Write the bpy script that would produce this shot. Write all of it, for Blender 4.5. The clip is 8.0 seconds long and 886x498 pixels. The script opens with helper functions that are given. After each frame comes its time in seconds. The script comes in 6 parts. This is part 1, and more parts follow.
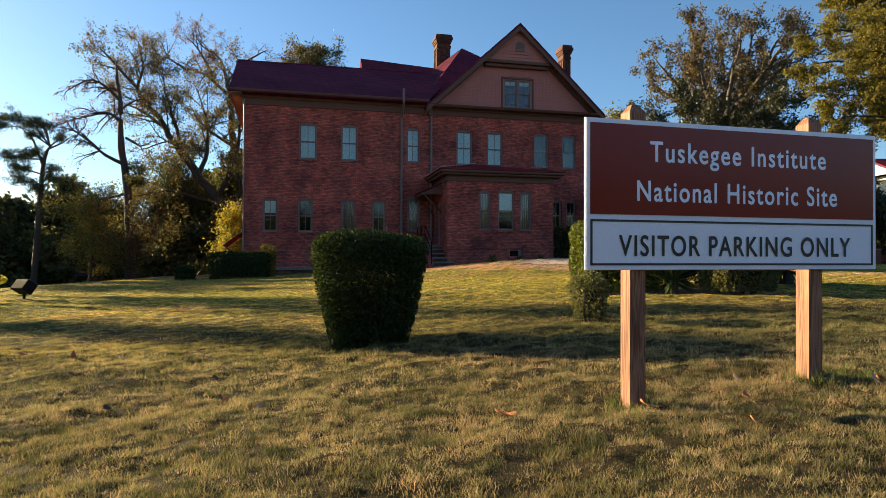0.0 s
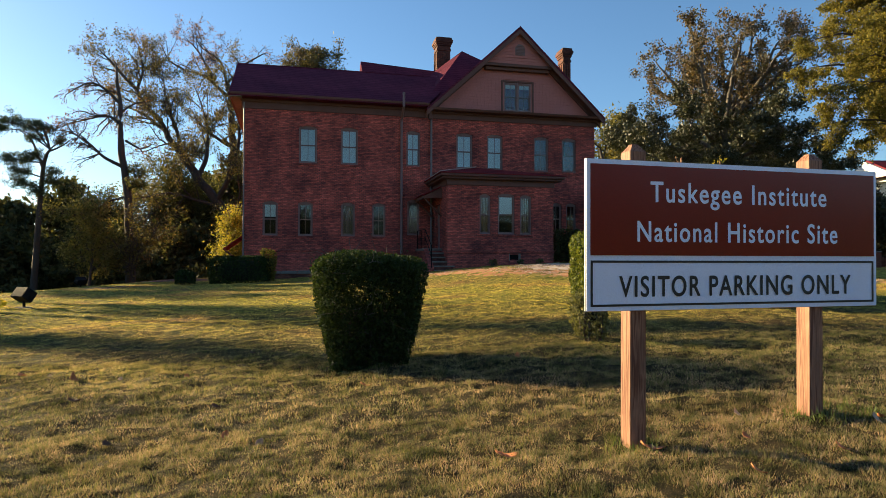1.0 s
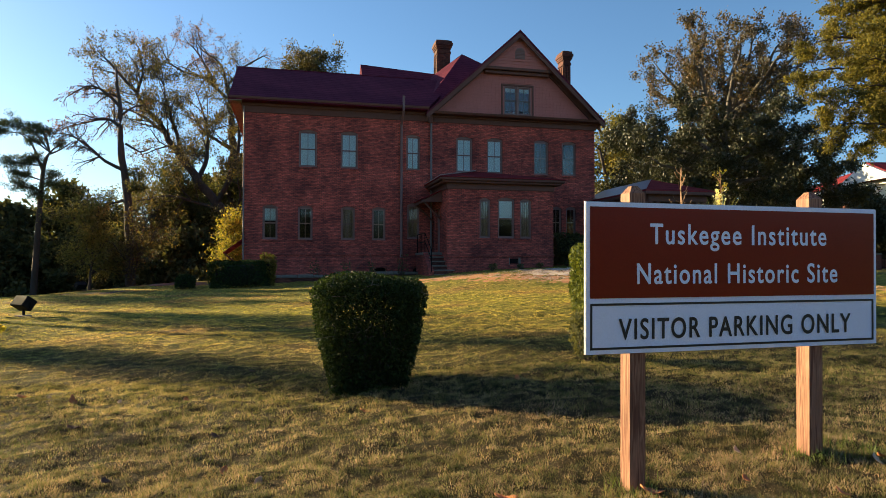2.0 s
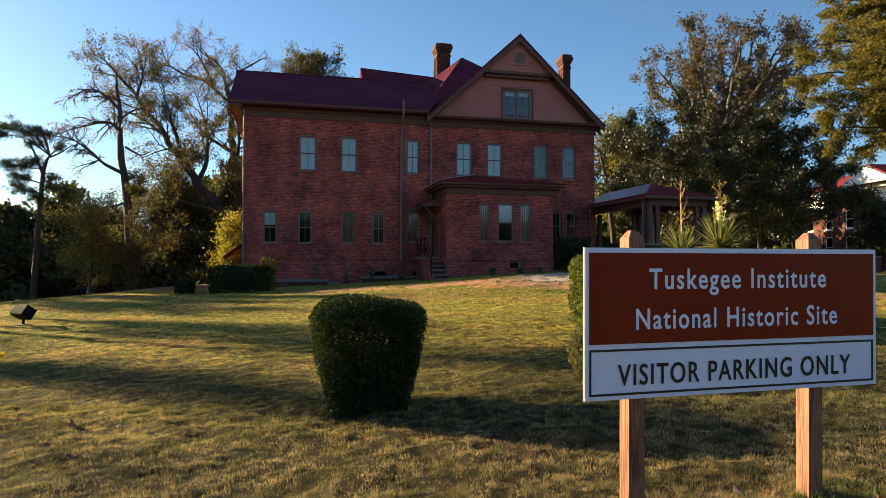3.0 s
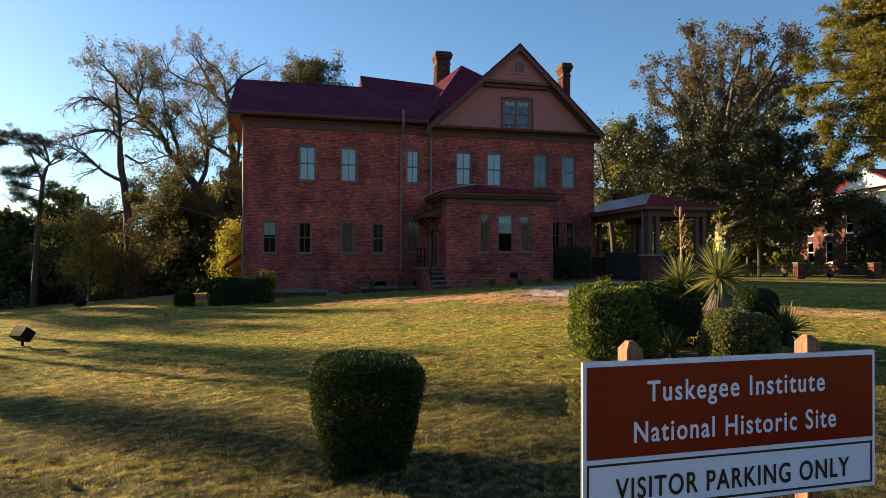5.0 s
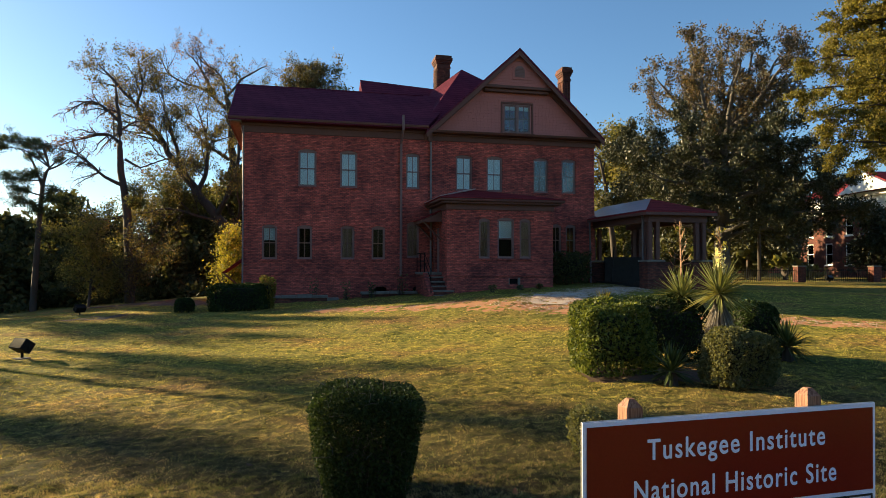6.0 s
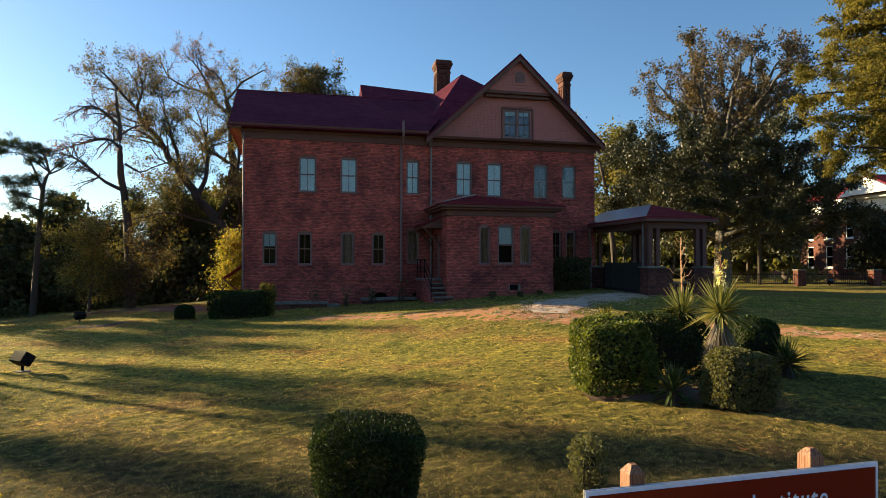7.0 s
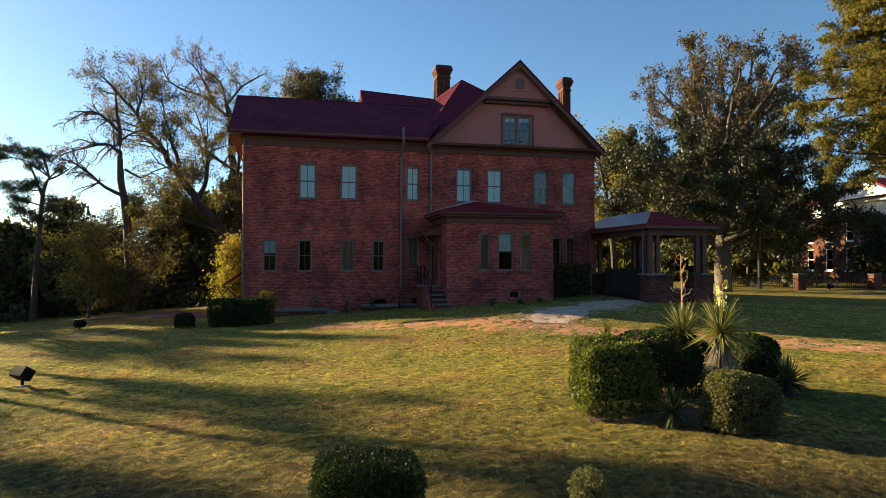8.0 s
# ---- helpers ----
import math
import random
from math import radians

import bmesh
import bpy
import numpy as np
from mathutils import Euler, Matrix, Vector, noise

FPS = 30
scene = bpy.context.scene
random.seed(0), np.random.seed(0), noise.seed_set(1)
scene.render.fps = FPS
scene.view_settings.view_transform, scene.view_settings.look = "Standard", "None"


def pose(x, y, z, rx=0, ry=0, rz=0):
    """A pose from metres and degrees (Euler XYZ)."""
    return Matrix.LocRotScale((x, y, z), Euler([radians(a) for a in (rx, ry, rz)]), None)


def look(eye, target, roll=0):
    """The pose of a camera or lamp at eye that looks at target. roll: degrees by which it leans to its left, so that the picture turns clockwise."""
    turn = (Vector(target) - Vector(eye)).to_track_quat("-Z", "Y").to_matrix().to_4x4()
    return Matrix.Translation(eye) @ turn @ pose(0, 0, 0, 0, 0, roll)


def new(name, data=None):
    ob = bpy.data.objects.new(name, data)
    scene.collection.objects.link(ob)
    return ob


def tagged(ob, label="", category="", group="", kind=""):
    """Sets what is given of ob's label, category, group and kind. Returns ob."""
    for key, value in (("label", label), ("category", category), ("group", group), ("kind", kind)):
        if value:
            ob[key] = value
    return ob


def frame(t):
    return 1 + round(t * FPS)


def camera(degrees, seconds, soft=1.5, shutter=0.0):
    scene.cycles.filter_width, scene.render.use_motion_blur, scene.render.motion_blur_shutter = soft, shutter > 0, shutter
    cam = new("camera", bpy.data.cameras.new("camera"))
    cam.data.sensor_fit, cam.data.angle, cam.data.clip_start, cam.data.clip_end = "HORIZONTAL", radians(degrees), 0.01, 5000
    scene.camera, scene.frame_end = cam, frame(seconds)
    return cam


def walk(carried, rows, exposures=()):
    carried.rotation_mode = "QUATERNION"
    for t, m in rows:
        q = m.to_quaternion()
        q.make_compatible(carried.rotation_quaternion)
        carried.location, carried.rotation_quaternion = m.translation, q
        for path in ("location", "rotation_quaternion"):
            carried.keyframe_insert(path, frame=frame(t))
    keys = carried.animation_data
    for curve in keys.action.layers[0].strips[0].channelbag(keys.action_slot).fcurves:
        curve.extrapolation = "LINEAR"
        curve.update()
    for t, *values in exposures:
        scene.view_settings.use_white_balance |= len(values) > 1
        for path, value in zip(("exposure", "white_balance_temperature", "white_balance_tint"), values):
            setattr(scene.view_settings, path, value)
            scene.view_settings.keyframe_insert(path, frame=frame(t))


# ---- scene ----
# ---------------------------------------------------------------- camera: a small drone that climbs straight up
cam = camera(70.0, 8.0, soft=0.6)
CLIMB = ((0.0, -0.010, 0.0), (0.5, -0.010, 0.085), (1.0, -0.010, 0.175), (1.5, -0.009, 0.266), (3.0, -0.002, 0.552), (3.5, 0.001, 0.662), (4.0, 0.005, 0.782), (4.5, 0.008, 0.908),
         (6.0, 0.012, 1.284), (6.5, 0.008, 1.415), (7.0, 0.003, 1.567), (7.5, 0.0, 1.722), (8.0, 0.0, 1.884))
walk(cam, [(t, pose(dx, 0, 0.60 + h, 91.38, 0, 0)) for t, dx, h in CLIMB], exposures=[(0.0, 1.80, 6050, 3), (8.0, 1.74, 6050, 3)])

# ---------------------------------------------------------------- daylight: low sun from the left, behind the house
SUN_EL = 16.0
SHADOW = Vector((0.874, -0.486))
world = bpy.data.worlds.new("sky")
scene.world = world
world.use_nodes = True
sky = world.node_tree.nodes.new("ShaderNodeTexSky")
sky.sky_type = "NISHITA"
sky.sun_disc = False
sky.sun_elevation = radians(SUN_EL)
sky.sun_rotation = math.atan2(-SHADOW.x, -SHADOW.y)
sky.altitude = 100
sky.air_density, sky.dust_density, sky.ozone_density = 1.0, 0.45, 3.4
world.node_tree.nodes["Background"].inputs["Strength"].default_value = 0.053
world.node_tree.links.new(sky.outputs[0], world.node_tree.nodes["Background"].inputs["Color"])
lamp = bpy.data.lights.new("sun", "SUN")
lamp.energy, lamp.angle, lamp.color = 5.0, radians(0.6), (1.0, 0.72, 0.38)
sun = new("sun", lamp)
sun.matrix_world = look((-40 * SHADOW.x, -40 * SHADOW.y, 40 * math.tan(radians(SUN_EL))), (0, 0, 0))


# ---------------------------------------------------------------- materials
def node(nt, kind, **sets):
    n = nt.nodes.new(kind)
    for key, value in sets.items():
        if key in n.inputs:
            n.inputs[key].default_value = value
    return n


def ramp(nt, source, stops):
    r = nt.nodes.new("ShaderNodeValToRGB")
    els = r.color_ramp.elements
    while len(els) < len(stops):
        els.new(0.5)
    for e, (p, c) in zip(els, stops):
        e.position, e.color = p, (*c, 1)
    nt.links.new(source, r.inputs[0])
    return r.outputs[0]


def blank(name, rough=0.7, metal=0.0, spec=0.5):
    m = bpy.data.materials.new(name)
    m.use_nodes = True
    b = m.node_tree.nodes["Principled BSDF"]
    b.inputs["Roughness"].default_value = rough
    b.inputs["Metallic"].default_value = metal
    b.inputs["Specular IOR Level"].default_value = spec
    return m, m.node_tree, b


def mix(nt, fac, a, b, mode="MIX"):
    n = nt.nodes.new("ShaderNodeMix")
    n.data_type, n.blend_type = "RGBA", mode
    for sock, v in ((n.inputs[0], fac), (n.inputs[6], a), (n.inputs[7], b)):
        if isinstance(v, (int, float)):
            sock.default_value = v
        elif isinstance(v, tuple):
            sock.default_value = (*v, 1)
        else:
            nt.links.new(v, sock)
    return n.outputs[2]


def bump(nt, b, source, strength, distance):
    n = node(nt, "ShaderNodeBump", Strength=strength, Distance=distance)
    nt.links.new(source, n.inputs["Height"])
    nt.links.new(n.outputs[0], b.inputs["Normal"])


def worn(name, lo, hi, rough=0.7, scale=6.0, fine=60.0, metal=0.0, depth=0.004, stretch=(1, 1, 1), spec=0.5):
    """A surface that varies between two colours at a coarse and a fine scale."""
    m, nt, b = blank(name, rough, metal, spec)
    co = nt.nodes.new("ShaderNodeTexCoord")
    mp = node(nt, "ShaderNodeMapping", Scale=stretch)
    nt.links.new(co.outputs["Object"], mp.inputs[0])
    a = node(nt, "ShaderNodeTexNoise", Scale=scale, Detail=4.0, Roughness=0.6)
    f = node(nt, "ShaderNodeTexNoise", Scale=fine, Detail=3.0)
    nt.links.new(mp.outputs[0], a.inputs["Vector"])
    nt.links.new(mp.outputs[0], f.inputs["Vector"])
    mid = tuple((x + y) / 2 for x, y in zip(lo, hi))
    c1 = ramp(nt, a.outputs[0], [(0.3, lo), (0.7, hi)])
    c2 = ramp(nt, f.outputs[0], [(0.3, tuple(0.75 * x for x in mid)), (0.7, tuple(1.2 * x for x in mid))])
    nt.links.new(mix(nt, 0.4, c1, c2), b.inputs["Base Color"])
    bump(nt, b, f.outputs[0], 0.4, depth)
    return m


def brick_mat(name, c1, c2, mortar, size=(0.20, 0.067)):
    """Brickwork laid by x + y and z, so that it runs round the corners."""
    m, nt, b = blank(name, 0.85, 0, 0.25)
    co = nt.nodes.new("ShaderNodeTexCoord")
    sp = nt.nodes.new("ShaderNodeSeparateXYZ")
    nt.links.new(co.outputs["Object"], sp.inputs[0])
    add = nt.nodes.new("ShaderNodeMath")
    nt.links.new(sp.outputs[0], add.inputs[0])
    nt.links.new(sp.outputs[1], add.inputs[1])
    cb = nt.nodes.new("ShaderNodeCombineXYZ")
    nt.links.new(add.outputs[0], cb.inputs[0])
    nt.links.new(sp.outputs[2], cb.inputs[1])
    br = node(nt, "ShaderNodeTexBrick", **{"Scale": 1.0, "Mortar Size": 0.009, "Brick Width": size[0], "Row Height": size[1], "Bias": -0.1})
    br.inputs["Color1"].default_value, br.inputs["Color2"].default_value, br.inputs["Mortar"].default_value = (*c1, 1), (*c2, 1), (*mortar, 1)
    nt.links.new(cb.outputs[0], br.inputs["Vector"])
    big = node(nt, "ShaderNodeTexNoise", Scale=0.7, Detail=5.0, Roughness=0.65)
    nt.links.new(co.outputs["Object"], big.inputs["Vector"])
    st = node(nt, "ShaderNodeMapping", Scale=(1.0, 3.0, 1.0))
    nt.links.new(cb.outputs[0], st.inputs[0])
    mid = node(nt, "ShaderNodeTexNoise", Scale=4.2, Detail=6.0, Roughness=0.8)
    nt.links.new(st.outputs[0], mid.inputs["Vector"])
    col = mix(nt, 1.0, br.outputs[0], ramp(nt, big.outputs[0], [(0.34, (0.50, 0.50, 0.55)), (0.66, (1.42, 1.30, 1.20))]), "MULTIPLY")
    col = mix(nt, 1.0, col, ramp(nt, mid.outputs[0], [(0.38, (0.58, 0.56, 0.60)), (0.62, (1.4, 1.38, 1.32))]), "MULTIPLY")
    nt.links.new(col, b.inputs["Base Color"])
    bump(nt, b, br.outputs["Fac"], -0.6, 0.008)
    return m


def foliage(name, dark, light, rough=0.55, glow=0.35, spec=0.4):
    """Leaves: each one its own shade, some light passing through."""
    m, nt, b = blank(name, rough, 0, spec)
    geo = nt.nodes.new("ShaderNodeNewGeometry")
    col = ramp(nt, geo.outputs["Random Per Island"], [(0.0, dark), (1.0, light)])
    nt.links.new(col, b.inputs["Base Color"])
    tr = nt.nodes.new("ShaderNodeBsdfTranslucent")
    nt.links.new(mix(nt, 1.0, col, (1.6, 1.5, 0.8), "MULTIPLY"), tr.inputs[0])
    ms = nt.nodes.new("ShaderNodeMixShader")
    ms.inputs[0].default_value = glow
    nt.links.new(b.outputs[0], ms.inputs[1])
    nt.links.new(tr.outputs[0], ms.inputs[2])
    nt.links.new(ms.outputs[0], nt.nodes["Material Output"].inputs[0])
    return m


def blade_mat(name):
    """Grass blades: green, straw and rust in patches, each blade a little its own."""
    m, nt, b = blank(name, 0.6, 0, 0.15)
    geo = nt.nodes.new("ShaderNodeNewGeometry")
    co = nt.nodes.new("ShaderNodeTexCoord")
    a = node(nt, "ShaderNodeTexNoise", Scale=0.35, Detail=5.0, Roughness=0.65)
    c = node(nt, "ShaderNodeTexNoise", Scale=3.5, Detail=4.0, Roughness=0.6)
    for n in (a, c):
        nt.links.new(co.outputs["Object"], n.inputs["Vector"])
    patch = ramp(nt, a.outputs[0], [(0.33, (0.180, 0.200, 0.050)), (0.52, (0.310, 0.275, 0.095)), (0.70, (0.350, 0.210, 0.115))])
    own = ramp(nt, geo.outputs["Random Per Island"], [(0.0, (0.040, 0.080, 0.022)), (0.38, (0.12, 0.16, 0.05)), (0.55, (0.26, 0.19, 0.12)), (0.85, (0.54, 0.40, 0.30)), (1.0, (0.26, 0.11, 0.085))])
    sp = nt.nodes.new("ShaderNodeSeparateXYZ")
    nt.links.new(co.outputs["Object"], sp.inputs[0])
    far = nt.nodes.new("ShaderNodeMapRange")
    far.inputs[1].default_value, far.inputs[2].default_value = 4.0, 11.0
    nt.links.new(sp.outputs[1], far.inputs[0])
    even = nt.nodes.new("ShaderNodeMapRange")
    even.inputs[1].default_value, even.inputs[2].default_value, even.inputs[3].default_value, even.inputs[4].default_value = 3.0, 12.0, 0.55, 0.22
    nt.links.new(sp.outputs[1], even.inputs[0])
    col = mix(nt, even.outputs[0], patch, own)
    # turf browner by the road; sunlit brightness painted into blades up the slope
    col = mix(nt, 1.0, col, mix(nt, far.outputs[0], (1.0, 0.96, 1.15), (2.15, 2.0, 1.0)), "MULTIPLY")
    col = mix(nt, 1.0, col, ramp(nt, c.outputs[0], [(0.35, (0.50, 0.55, 0.46)), (0.65, (1.28, 1.22, 1.22))]), "MULTIPLY")
    # small clumps of darker, greener blades
    k = node(nt, "ShaderNodeTexNoise", Scale=8.5, Detail=2.0, Roughness=0.5)
    nt.links.new(co.outputs["Object"], k.inputs["Vector"])
    col = mix(nt, 1.0, col, ramp(nt, k.outputs[0], [(0.34, (0.36, 0.45, 0.36)), (0.52, (1.05, 1.05, 1.05)), (0.7, (1.2, 1.15, 1.15))]), "MULTIPLY")
    nt.links.new(col, b.inputs["Base Color"])
    tr = nt.nodes.new("ShaderNodeBsdfTranslucent")
    nt.links.new(mix(nt, 1.0, col, (1.2, 1.15, 0.9), "MULTIPLY"), tr.inputs[0])
    ms = nt.nodes.new("ShaderNodeMixShader")
    ms.inputs[0].default_value = 0.4
    nt.links.new(b.outputs[0], ms.inputs[1])
    nt.links.new(tr.outputs[0], ms.inputs[2])
    nt.links.new(ms.outputs[0], nt.nodes["Material Output"].inputs[0])
    return m


def glass_mat(name):
    m, nt, b = blank(name)
    fr = node(nt, "ShaderNodeFresnel", IOR=1.52)
    gl = node(nt, "ShaderNodeBsdfGlossy", Roughness=0.02)
    tp = node(nt, "ShaderNodeBsdfTransparent")
    tp.inputs[0].default_value = (0.95, 0.97, 0.97, 1)
    nz = node(nt, "ShaderNodeTexNoise", Scale=2.0)
    bp = node(nt, "ShaderNodeBump", Strength=0.25, Distance=0.02)
    nt.links.new(nz.outputs[0], bp.inputs["Height"])
    nt.links.new(bp.outputs[0], gl.inputs["Normal"])
    k = node(nt, "ShaderNodeMath")
    k.operation = "MULTIPLY"
    k.inputs[1].default_value = 1.0
    nt.links.new(fr.outputs[0], k.inputs[0])
    ms = nt.nodes.new("ShaderNodeMixShader")
    nt.links.new(k.outputs[0], ms.inputs[0])
    nt.links.new(tp.outputs[0], ms.inputs[1])
    nt.links.new(gl.outputs[0], ms.inputs[2])
    nt.links.new(ms.outputs[0], nt.nodes["Material Output"].inputs[0])
    return m


def roof_mat(name, lo, hi, row=0.30, wide=0.45, rough=0.8, spec=0.02):
    """Pressed metal shingles in courses down the slope."""
    m, nt, b = blank(name, rough, 0.0, spec)
    co = nt.nodes.new("ShaderNodeTexCoord")
    sp = nt.nodes.new("ShaderNodeSeparateXYZ")
    nt.links.new(co.outputs["Object"], sp.inputs[0])
    add = nt.nodes.new("ShaderNodeMath")
    nt.links.new(sp.outputs[0], add.inputs[0])
    nt.links.new(sp.outputs[1], add.inputs[1])
    cb = nt.nodes.new("ShaderNodeCombineXYZ")
    nt.links.new(add.outputs[0], cb.inputs[0])
    nt.links.new(sp.outputs[2], cb.inputs[1])
    br = node(nt, "ShaderNodeTexBrick", **{"Scale": 1.0, "Mortar Size": 0.016, "Brick Width": wide, "Row Height": row * 0.55, "Mortar Smooth": 0.6})
    br.inputs["Color1"].default_value, br.inputs["Color2"].default_value = (*lo, 1), (*hi, 1)
    br.inputs["Mortar"].default_value = (*(0.55 * x for x in lo), 1)
    nt.links.new(cb.outputs[0], br.inputs["Vector"])
    big = node(nt, "ShaderNodeTexNoise", Scale=0.5, Detail=4.0)
    nt.links.new(co.outputs["Object"], big.inputs["Vector"])
    col = mix(nt, 1.0, br.outputs[0], ramp(nt, big.outputs[0], [(0.3, (0.75, 0.75, 0.8)), (0.7, (1.15, 1.1, 1.05))]), "MULTIPLY")
    nt.links.new(col, b.inputs["Base Color"])
    bump(nt, b, br.outputs["Fac"], -0.5, 0.012)
    return m


def wood_mat(name, lo, hi):
    """Pine with long grain up the post."""
    m, nt, b = blank(name, 0.65, 0, 0.3)
    co = nt.nodes.new("ShaderNodeTexCoord")
    mp = node(nt, "ShaderNodeMapping", Scale=(1.0, 1.0, 0.045))
    nt.links.new(co.outputs["Object"], mp.inputs[0])
    w = node(nt, "ShaderNodeTexNoise", Scale=42.0, Detail=3.0, Distortion=1.6)
    nt.links.new(mp.outputs[0], w.inputs["Vector"])
    f = node(nt, "ShaderNodeTexNoise", Scale=400.0, Detail=2.0)
    nt.links.new(mp.outputs[0], f.inputs["Vector"])
    g = node(nt, "ShaderNodeTexNoise", Scale=5.0, Detail=3.0)
    nt.links.new(co.outputs["Object"], g.inputs["Vector"])
    col = ramp(nt, w.outputs[0], [(0.38, lo), (0.47, hi), (0.53, tuple(0.8 * x for x in hi)), (0.62, lo)])
    col = mix(nt, 1.0, col, ramp(nt, f.outputs[0], [(0.3, (0.8, 0.8, 0.8)), (0.7, (1.1, 1.1, 1.1))]), "MULTIPLY")
    col = mix(nt, 1.0, col, ramp(nt, g.outputs[0], [(0.3, (0.8, 0.78, 0.76)), (0.7, (1.1, 1.1, 1.1))]), "MULTIPLY")
    nt.links.new(col, b.inputs["Base Color"])
    bump(nt, b, w.outputs[0], 0.3, 0.003)
    return m


def lawn_mat(name):
    """Dry autumn turf: green, straw and rust patches, with brown thatch darkened near the road."""
    m, nt, b = blank(name, 0.95, 0, 0.1)
    co = nt.nodes.new("ShaderNodeTexCoord")
    a = node(nt, "ShaderNodeTexNoise", Scale=0.35, Detail=5.0, Roughness=0.65)
    c = node(nt, "ShaderNodeTexNoise", Scale=5.0, Detail=6.0, Roughness=0.7)
    f = node(nt, "ShaderNodeTexNoise", Scale=60.0, Detail=4.0, Roughness=0.7)
    for n in (a, c, f):
        nt.links.new(co.outputs["Object"], n.inputs["Vector"])
    c1 = ramp(nt, a.outputs[0], [(0.32, (0.130, 0.132, 0.026)), (0.50, (0.255, 0.210, 0.050)), (0.66, (0.270, 0.150, 0.060))])
    c2 = ramp(nt, c.outputs[0], [(0.3, (0.55, 0.6, 0.5)), (0.7, (1.25, 1.2, 1.15))])
    c3 = ramp(nt, f.outputs[0], [(0.3, (0.5, 0.5, 0.5)), (0.7, (1.4, 1.4, 1.4))])
    sp = nt.nodes.new("ShaderNodeSeparateXYZ")
    nt.links.new(co.outputs["Object"], sp.inputs[0])
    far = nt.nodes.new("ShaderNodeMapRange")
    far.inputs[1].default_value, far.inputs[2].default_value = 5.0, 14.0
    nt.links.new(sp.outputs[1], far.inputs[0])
    # brown thatch near the road, darkened for shade between blades; far turf lifted as sunlit
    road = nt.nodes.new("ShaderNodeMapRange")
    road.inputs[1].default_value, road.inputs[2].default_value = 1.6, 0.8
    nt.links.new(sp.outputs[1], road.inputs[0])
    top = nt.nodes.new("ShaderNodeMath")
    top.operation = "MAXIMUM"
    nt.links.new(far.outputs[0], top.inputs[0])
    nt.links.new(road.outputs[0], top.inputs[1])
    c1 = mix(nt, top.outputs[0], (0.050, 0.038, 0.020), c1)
    k = node(nt, "ShaderNodeTexNoise", Scale=8.5, Detail=2.0, Roughness=0.5)
    nt.links.new(co.outputs["Object"], k.inputs["Vector"])
    c4 = ramp(nt, k.outputs[0], [(0.34, (0.40, 0.50, 0.40)), (0.52, (1.05, 1.05, 1.05))])
    col = mix(nt, 1.0, mix(nt, 1.0, mix(nt, 1.0, c1, c2, "MULTIPLY"), c3, "MULTIPLY"), c4, "MULTIPLY")
    nt.links.new(col, b.inputs["Base Color"])
    bump(nt, b, f.outputs[0], 0.9, 0.03)
    return m


BRICK = brick_mat("red_brick", (0.50, 0.114, 0.084), (0.215, 0.057, 0.051), (0.125, 0.058, 0.050))
# weathered brick; on hall front and fence piers its darkness stands for shade
BRICK_DARK = brick_mat("weathered_shaded_brick", (0.155, 0.052, 0.036), (0.07, 0.030, 0.025), (0.075, 0.042, 0.035))
BRICK_FAR = brick_mat("far_brick", (0.40, 0.11, 0.06), (0.30, 0.08, 0.05), (0.25, 0.16, 0.12))
TRIM = worn("mauve_painted_wood", (0.115, 0.054, 0.042), (0.155, 0.076, 0.060), 0.6, 2.0, 40, spec=0.2)
TRIM_LIGHT = worn("rose_painted_shingle", (0.40, 0.155, 0.130), (0.48, 0.190, 0.165), 0.7, 1.5, 30, spec=0.15)
SASH = worn("plum_painted_sash", (0.19, 0.115, 0.105), (0.26, 0.16, 0.145), 0.5, 3.0, 50, spec=0.25)
ROOF = roof_mat("plum_metal_shingles", (0.110, 0.026, 0.046), (0.140, 0.032, 0.056))
ROOF_SHEEN = roof_mat("glossy_red_metal_shingles", (0.16, 0.036, 0.045), (0.20, 0.046, 0.056), rough=0.30, spec=0.5)
ROOF_RED = roof_mat("red_metal_shingles", (0.19, 0.030, 0.034), (0.23, 0.038, 0.042))
GLASS = glass_mat("window_glass")
# pale blind whose colour also holds the sky reflected on the panes
BLIND_SKY = worn("pale_blind_with_sky", (0.74, 0.86, 0.86), (0.82, 0.92, 0.91), 0.8, 1.5, 30)
CURTAIN = worn("tan_curtain", (0.24, 0.15, 0.11), (0.42, 0.30, 0.22), 0.9, 4.0, 30, stretch=(6, 6, 0.6))
# near-black: missing light inside rooms and porch is put into the colour
UNLIT_INSIDE = worn("painted_inside_shade", (0.03, 0.026, 0.024), (0.045, 0.04, 0.036), 0.9, spec=0.1)
STONE = worn("weathered_stone", (0.13, 0.11, 0.095), (0.25, 0.22, 0.19), 0.9, 5.0, 50, spec=0.1)
IRON = worn("black_iron", (0.006, 0.006, 0.006), (0.013, 0.012, 0.012), 0.7, 8.0, 60, spec=0.08)
PIPE = worn("galvanised_pipe", (0.13, 0.11, 0.11), (0.20, 0.17, 0.165), 0.5, 3.0, 30, metal=0.2)
PIPE_DARK = worn("painted_downpipe", (0.16, 0.09, 0.08), (0.22, 0.12, 0.11), 0.5, 3.0, 30)
POST = wood_mat("pine_post", (0.15, 0.058, 0.032), (0.34, 0.17, 0.10))
SIGN_WHITE = worn("white_reflective_sheet", (0.76, 0.79, 0.97), (0.82, 0.85, 0.98), 0.28, 2.0, 200, depth=0.0002, spec=0.45)
SIGN_BROWN = worn("brown_reflective_sheet", (0.165, 0.013, 0.007), (0.195, 0.017, 0.009), 0.22, 2.0, 200, depth=0.0002, spec=0.25)
SIGN_BLACK = worn("black_sign_ink", (0.006, 0.006, 0.007), (0.012, 0.012, 0.014), 0.4)
